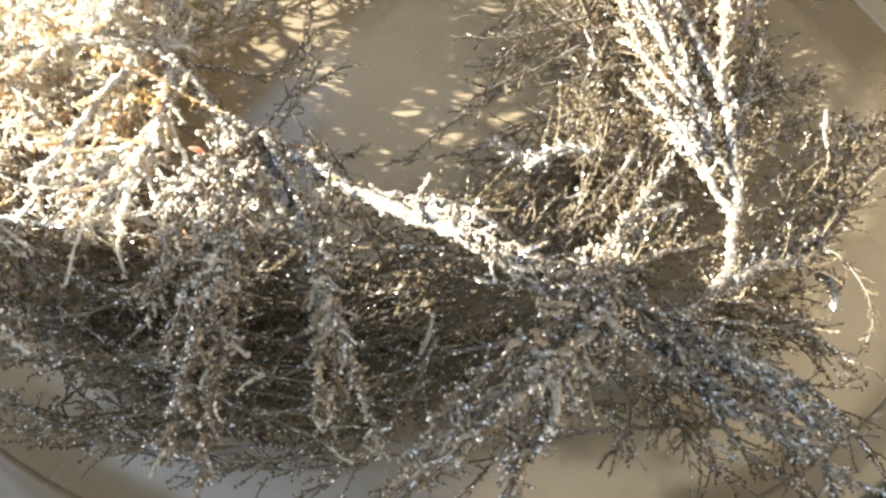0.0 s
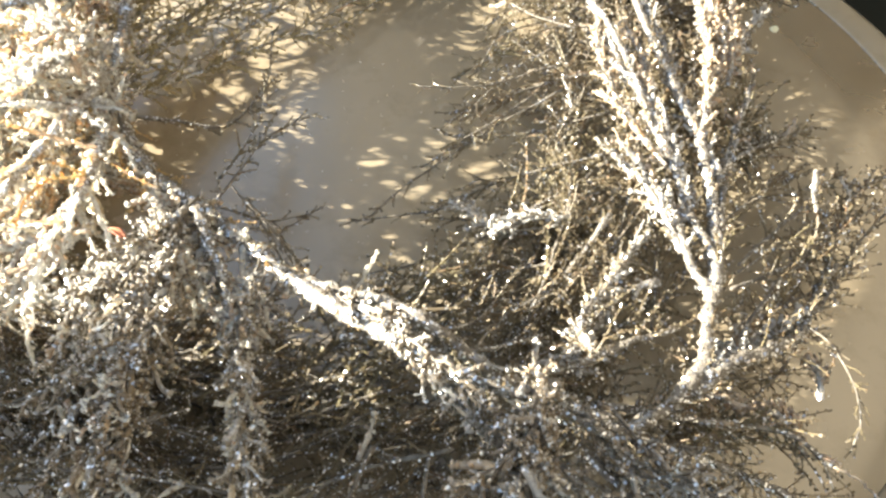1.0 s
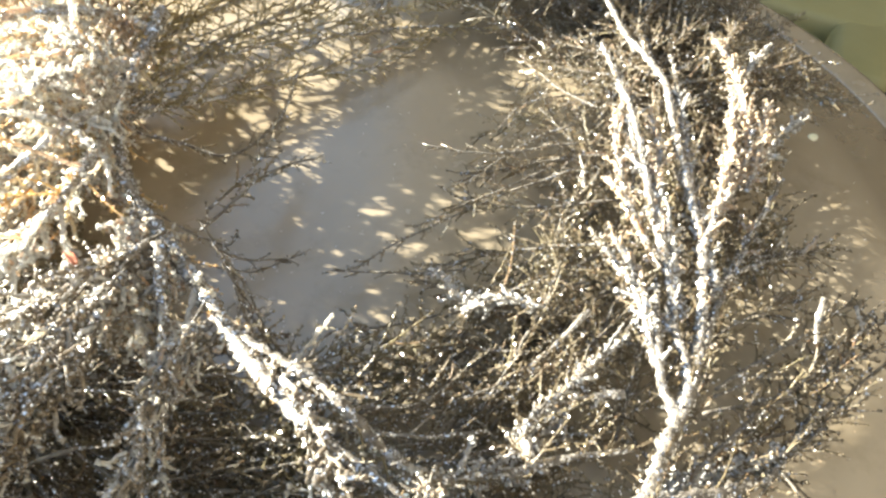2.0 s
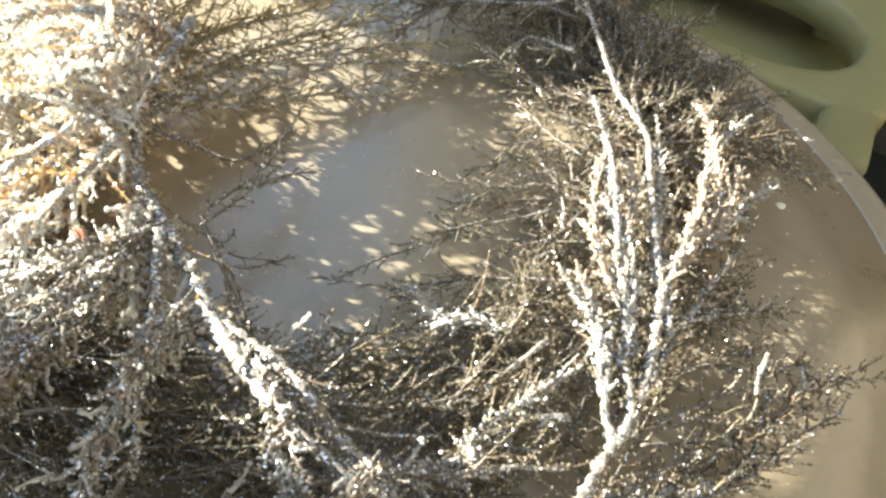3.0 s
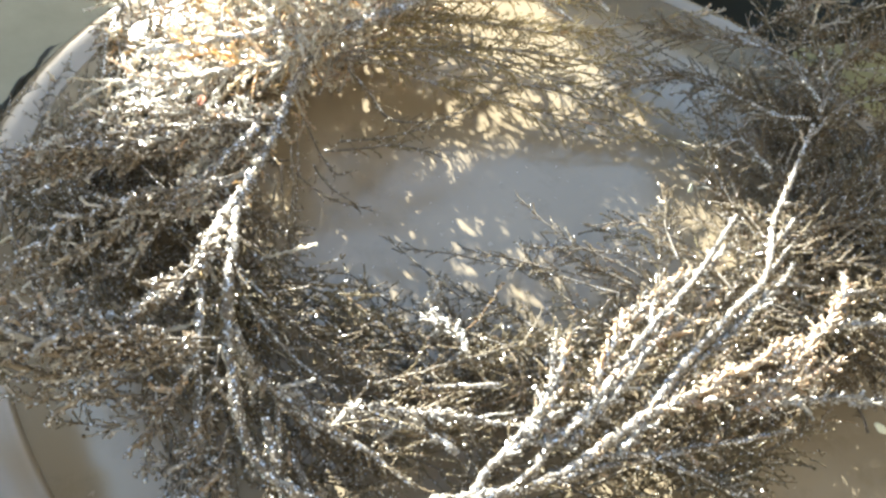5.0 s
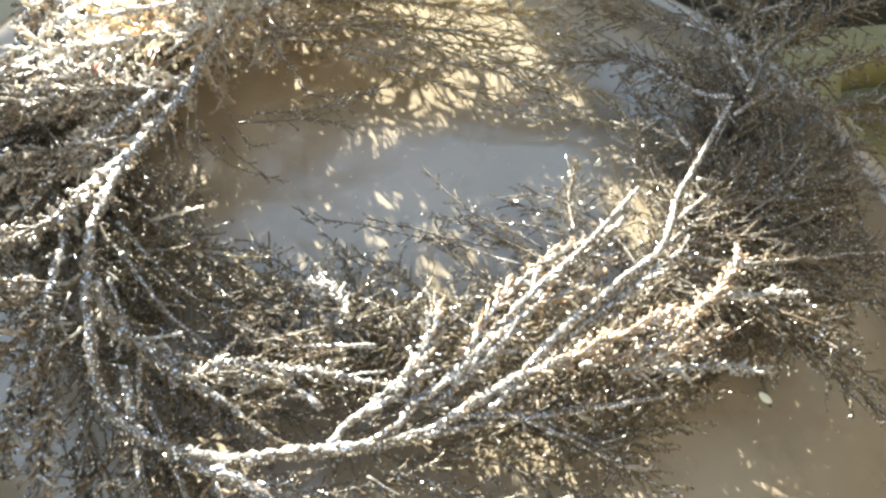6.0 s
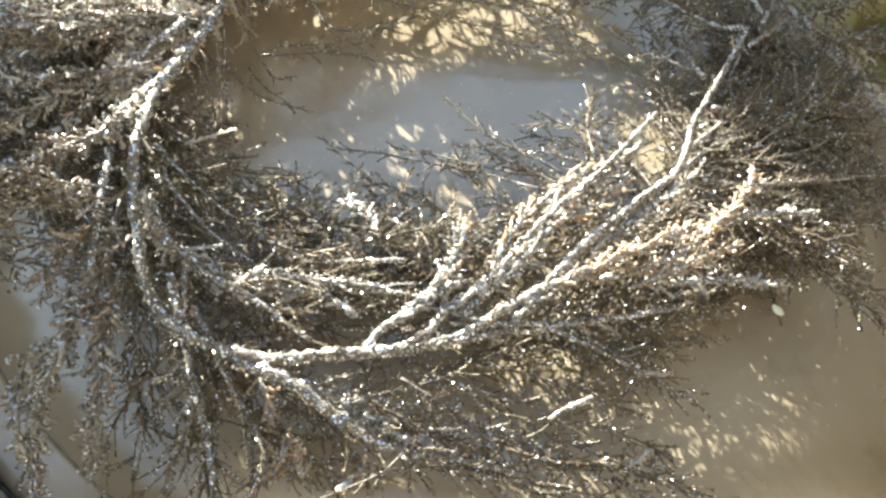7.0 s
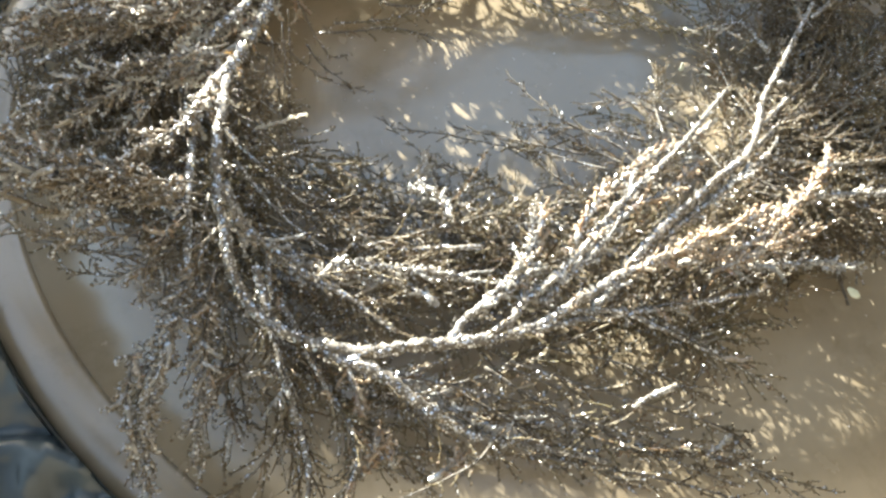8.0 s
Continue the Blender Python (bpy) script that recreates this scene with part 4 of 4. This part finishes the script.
OUTER = ((-180, 0.175), (-127, 0.185), (-97, 0.190), (-60, 0.205), (-30, 0.215), (0, 0.205), (30, 0.195), (50, 0.232), (78, 0.232), (92, 0.205), (130, 0.180), (180, 0.175))


def at_angle(table, deg):
    a = np.array(table)
    return float(np.interp(deg, a[:, 0], a[:, 1]))


def ring_frond(deg, depth, height, length, turn, frost=0.12):
    """A thin frond lying in the ring: depth 0 at its inner edge, 1 at the outer."""
    lo, hi = at_angle(INNER, deg), at_angle(OUTER, deg)
    rad = lo + (hi - lo) * depth
    a = radians(deg)
    mid = np.array((-0.060 + rad * math.cos(a), rad * math.sin(a), height))
    b = a + math.pi / 2 + radians(turn)
    way = np.array((math.cos(b), math.sin(b), 0))
    inward = np.array((-math.cos(a), -math.sin(a), 0))
    h = length / 2
    pts = [mid - h * way + inward * h * h * 2.0, mid - 0.33 * h * way, mid + 0.4 * h * way + (0, 0, 0.003), mid + h * way + inward * h * h * 2.0 + (0, 0, FILL.normal(0.002, 0.005))]
    pts[0][2] = max(0.004, height - 0.006)
    branch(*pts, r=(1.1, 0.5), shoots=FILL.uniform(9, 15) if -124 < deg < -52 else FILL.uniform(14, 24), gap=3.4, frost=1.1 if frost > 0.85 and FILL.random() < 0.25 else frost)


for k in range(100):
    deg = -180 + 360 * (k + FILL.random()) / 100
    thin = 60 < deg < 150          # the far edge of the opening carries only thin low growth
    depth = FILL.uniform(0.12, 0.85)
    if 85 < deg < 180:
        continue
    top = 0.022 if thin else 0.020 if -115 < deg < -45 else 0.020 if -40 < deg < 60 else 0.016 if abs(deg) > 150 else 0.040
    turn = FILL.normal(0, 24) + (0 if -120 < deg < 90 else 180)
    ring_frond(deg, depth, 0.007 + top * math.sin(math.pi * depth) * FILL.random(), FILL.uniform(0.05, 0.095), turn, 0.9 if abs(deg) > 118 else 0.0 if -115 < deg < -40 else 0.12)
# higher growth on the sunny side, the low arc beyond the opening, the dense far right side, the high near side
# some fronds round 180 degrees are unseen, added to block sun from the opening
for lo, hi, count, low, high, inner, outer, frost in ((-166, -122, 8, 0.010, 0.050, 0.10, 0.95, 0.9), (-152, -126, 4, 0.050, 0.066, 0.05, 0.25, 0.9), (160, 180, 15, 0.050, 0.092, 0.30, 0.66, 0.9), (140, 160, 5, 0.040, 0.060, 0.35, 0.7, 0.9), (-180, -164, 8, 0.060, 0.088, 0.35, 0.70, 0.9), (-150, -124, 16, 0.016, 0.052, 0.0, 0.70, 0.9),
                                                      (-124, -60, 34, 0.004, 0.022, 0.25, 0.95, 0.0), (-124, -84, 14, 0.018, 0.036, 0.25, 0.7, 0.0), (-140, -104, 9, 0.015, 0.050, 0.0, 0.8, 0.9), (-40, 44, 17, 0.006, 0.018, 0.30, 0.90, 0.0), (-152, -118, 8, 0.006, 0.036, 0.6, 1.1, 0.9), (-8, 40, 18, 0.008, 0.028, 0.5, 0.86, 0.0),
                                                      (44, 86, 25, 0.006, 0.030, 0.45, 1.0, 0.0), (-84, -52, 20, 0.006, 0.034, 0.30, 0.95, 0.0),
                                                      (152, 180, 3, 0.034, 0.060, 0.72, 1.05, 0.9), (-180, -164, 5, 0.030, 0.055, 0.70, 1.05, 0.9), (-128, -98, 12, 0.014, 0.050, 0.60, 1.08, 0.3), (-98, -60, 6, 0.010, 0.034, 0.70, 1.12, 0.1), (-96, -62, 5, 0.012, 0.030, 0.90, 1.12, 0.3), (-50, -18, 9, 0.010, 0.034, 0.25, 0.75, 0.0), (-180, -162, 4, 0.052, 0.082, 0.10, 0.50, 0.9)):
    for k in range(count):
        deg = lo + (hi - lo) * (k + FILL.random()) / count
        deg += 360 if deg < -180 else 0
        ring_frond(deg, FILL.uniform(inner, outer), FILL.uniform(low, high), FILL.uniform(0.05, 0.085), FILL.normal(0, 24), frost)

# ---- round the tray ----
def box(name, lo, hi, mat, parent=None, label="", bevel=0.002):
    bm = bmesh.new()
    bmesh.ops.create_cube(bm, size=1)
    for v in bm.verts:
        v.co = Vector([l + (h - l) * (c + 0.5) for l, h, c in zip(lo, hi, v.co)])
    bmesh.ops.bevel(bm, geom=bm.edges[:], offset=bevel, segments=2, affect="EDGES", profile=0.6)
    return part(name, bm, mat, parent, label, True)


BOARD = plain("grey_green_boards", (0.20, 0.20, 0.145), (0.31, 0.30, 0.225), 0.6, 18)
WALL = plain("unseen_wall_grey", (0.34, 0.33, 0.29), (0.42, 0.41, 0.37), 0.85, 12)
bench = tagged(new("bench"), "weathered grey-green board bench under the tray", "bench")
for k in range(8):
    box("board", (-0.75, -0.62 + 0.094 * k, -0.025), (0.13, -0.62 + 0.094 * k + 0.088, -0.0035), BOARD, bench)
for x in (-0.7, 0.07):
    for y in (-0.58, 0.06):
        box("leg", (x, y, -0.44), (x + 0.05, y + 0.05, -0.0255), BOARD, bench)


def rounded(cx, cy, w, h, r, n=8):
    """Corner-rounded rectangle as a loop of points."""
    out = []
    for sx, sy, a0 in ((1, 1, 0), (-1, 1, 90), (-1, -1, 180), (1, -1, 270)):
        for k in range(n + 1):
            a = radians(a0 + 90 * k / n)
            out.append((cx + sx * (w - r) + r * math.cos(a), cy + sy * (h - r) + r * math.sin(a)))
    return out


def slab_with_hole(name, outer, inner, z0, z1, mat, label):
    """A thick plate with one rounded opening and softened edges."""
    bm = bmesh.new()
    n = len(outer)
    e = 0.004
    rings = []
    for loop, grow in ((outer, 1), (inner, -1)):
        c = np.mean(np.array(loop), 0)
        for z, s in ((z0, 0), (z1 - e, 0), (z1 - 0.3 * e, 0.6 * e), (z1, 1.6 * e)):
            rings.append([bm.verts.new((x - grow * s * np.sign(x - c[0]), y - grow * s * np.sign(y - c[1]), z)) for x, y in loop])
    for a, b2 in ((0, 1), (1, 2), (2, 3), (3, 7), (7, 6), (6, 5), (5, 4), (4, 0)):
        for k in range(n):
            m = (k + 1) % n
            bm.faces.new((rings[a][k], rings[a][m], rings[b2][m], rings[b2][k]))
    bmesh.ops.recalc_face_normals(bm, faces=bm.faces[:])
    return part(name, bm, mat, None, label, True)


chair = tagged(new("plastic_chair"), "olive plastic chair with a rounded opening beside the tray", "chair")
seat = slab_with_hole("seat", rounded(0.022, 0.450, 0.172, 0.156, 0.030), rounded(0.030, 0.410, 0.134, 0.088, 0.080), -0.042, -0.013, OLIVE, "")
seat.parent = chair
box("shelf", (-0.145, 0.302, -0.090), (0.188, 0.60, -0.075), OLIVE, chair, "", 0.006)
box("leg", (0.150, 0.232, -0.44), (0.188, 0.318, -0.0135), OLIVE, chair, "", 0.008)
for x, y in ((-0.145, 0.285), (-0.145, 0.552), (0.128, 0.552)):
    box("leg", (x, y, -0.44), (x + 0.042, y + 0.042, -0.0425), OLIVE, chair, "", 0.008)
ground = tagged(box("ground", (-60, -60, -0.47), (60, 60, -0.441), UNLIT_GROUND, None, "ground beneath the bench, near-black to stand in for shade"), "ground beneath the bench, near-black to stand in for shade", "ground", "", "structure")
# two unseen low walls beside the bench with raked ends, added to block the sun; the sunlight falls through the gap
# between them
for name, y_end, z_ref, far in (("unseen_wall_west", -0.352, 0.355, -3.0), ("unseen_wall_north_west", -0.012, 0.20, 2.6)):
    wall = box(name, (-1.15, 0, -0.44), (-0.85, 1, 0.60), WALL)
    for v in wall.data.vertices:
        v.co.y = (y_end - 0.31 * (v.co.z - z_ref)) * (1 - v.co.y) + far * v.co.y
    if far < y_end:
        wall.data.flip_normals()
    tagged(wall, "unseen low wall added to block the sun", "wall", "", "structure")


# unseen brown walls, added to dim sky light and reflections on the tray
WOOD = plain("unseen_wall_brown", (0.06, 0.05, 0.036), (0.11, 0.092, 0.068), 0.7, 5)
tagged(box("unseen_wall_east", (0.9, -2.0, -0.44), (1.05, 1.1, 2.6), WOOD), "unseen brown wall added to dim the light from the east", "wall", "", "structure")
tagged(box("unseen_wall_north", (-0.6, 1.1, -0.44), (1.05, 1.25, 2.6), WOOD), "unseen brown wall added to dim the light from the north", "wall", "", "structure")


# ---- crumpled film beside the bench ----
def crumpled(name, cx, cy, z, w, h, lift, seed):
    n, m = 130, 90
    u, v = np.meshgrid(np.linspace(-1, 1, n), np.linspace(-1, 1, m), indexing="ij")
    hgt = np.zeros_like(u)
    for i in range(n):
        for j in range(m):
            p = Vector((u[i, j] * 5.0 + seed, v[i, j] * 3.4, seed * 0.3))
            p += 0.35 * Vector((noise.noise(p * 1.3), noise.noise(p * 1.7 + Vector((9, 0, 0))), 0))
            hgt[i, j] = 1.1 - abs(noise.noise(p)) * 1.6 - 0.7 * abs(noise.noise(p * 2.3)) - 0.35 * abs(noise.noise(p * 5.1))
    fade = np.clip(1.25 - np.maximum(abs(u), abs(v)) ** 3, 0, 1)
    co = np.stack([cx + w * u, cy + h * v, z + lift * hgt * fade], -1).reshape(-1, 3)
    out = co[:, :2] - np.array(tray.location[:2])          # it is pushed up against the outside of the tray
    far = np.maximum(np.linalg.norm(out, axis=1), 1e-6)[:, None]
    co[:, :2] = np.array(tray.location[:2]) + out * np.maximum(1.0, (0.2672 + 0.02 * np.maximum(0, 0.2672 - far)) / far)
    i, j = np.meshgrid(np.arange(n - 1), np.arange(m - 1), indexing="ij")
    i, j = i.ravel(), j.ravel()
    f = np.stack([i * m + j, (i + 1) * m + j, (i + 1) * m + j + 1, i * m + j + 1], 1)
    return link_mesh(name, co, f, BAG, None, True)


tagged(crumpled("plastic_bag", 0.06, -0.275, -0.0030, 0.20, 0.15, 0.020, 3.0), "crumpled dark grey-blue plastic bag on the bench", "bag")


# ---- small bits caught in the wreath ----
def leaf(name, at, turn, length, width, mat, label):
    """A small dry leaf: a cupped, pointed blade."""
    n, m = 9, 5
    co = []
    for i in range(n):
        t = i / (n - 1)
        w = width * math.sin(math.pi * min(0.98, t * 0.93 + 0.05)) ** 0.8
        for j in range(m):
            s = 2 * j / (m - 1) - 1
            co.append((t * length, s * w, 0.25 * width * s * s + 0.10 * length * math.sin(3 * t)))
    f = [(i * m + j, (i + 1) * m + j, (i + 1) * m + j + 1, i * m + j + 1) for i in range(n - 1) for j in range(m - 1)]
    ob = link_mesh(name, np.array(co), f, mat, wreath, True, label)
    ob.matrix_basis = pose(*at, *turn)
    solid = ob.modifiers.new("thickness", "SOLIDIFY")
    solid.thickness = 0.0003
    return ob


PALE_LEAF = plain("pale_dry_leaf", (0.52, 0.56, 0.44), (0.68, 0.70, 0.58), 0.5, 300)
RUST_LEAF = plain("rust_red_leaf", (0.30, 0.09, 0.05), (0.42, 0.17, 0.10), 0.5, 300)
leaf("leaf", (0.131, 0.069, 0.039), (60, 20, 40), 0.006, 0.0014, PALE_LEAF, "pale green dry leaf")
leaf("leaf", (-0.118, -0.094, 0.072), (30, 10, 20), 0.008, 0.0014, RUST_LEAF, "rust red dry leaf")
leaf("leaf", (-0.047, -0.142, 0.069), (20, 10, 160), 0.007, 0.0013, RUST_LEAF, "rust red dry leaf")
leaf("leaf", (0.016, 0.055, 0.048), (50, 10, 130), 0.007, 0.0014, PALE_LEAF, "pale dry leaf")


# ---- loose grains of frost on the tray ----
grain_rng = np.random.default_rng(21)
grains = Soup()
for k in range(420):
    a, d = grain_rng.uniform(0, 2 * np.pi), 0.22 * math.sqrt(grain_rng.random())
    s = 0.001 * grain_rng.uniform(0.18, 0.42)
    at = np.array((-0.031 + d * math.cos(a), 0.021 + d * math.sin(a), 0.25 * s))
    grains.add(bud(at, np.array((math.cos(3 * a), math.sin(3 * a), 0.12)), 2.2 * s, 0.8 * s), BUD_F)
tagged(link_mesh("fallen_frost", *grains.arrays(), FROSTED), "small white grains of frost strewn over the tray", "frost", "", "stuff")
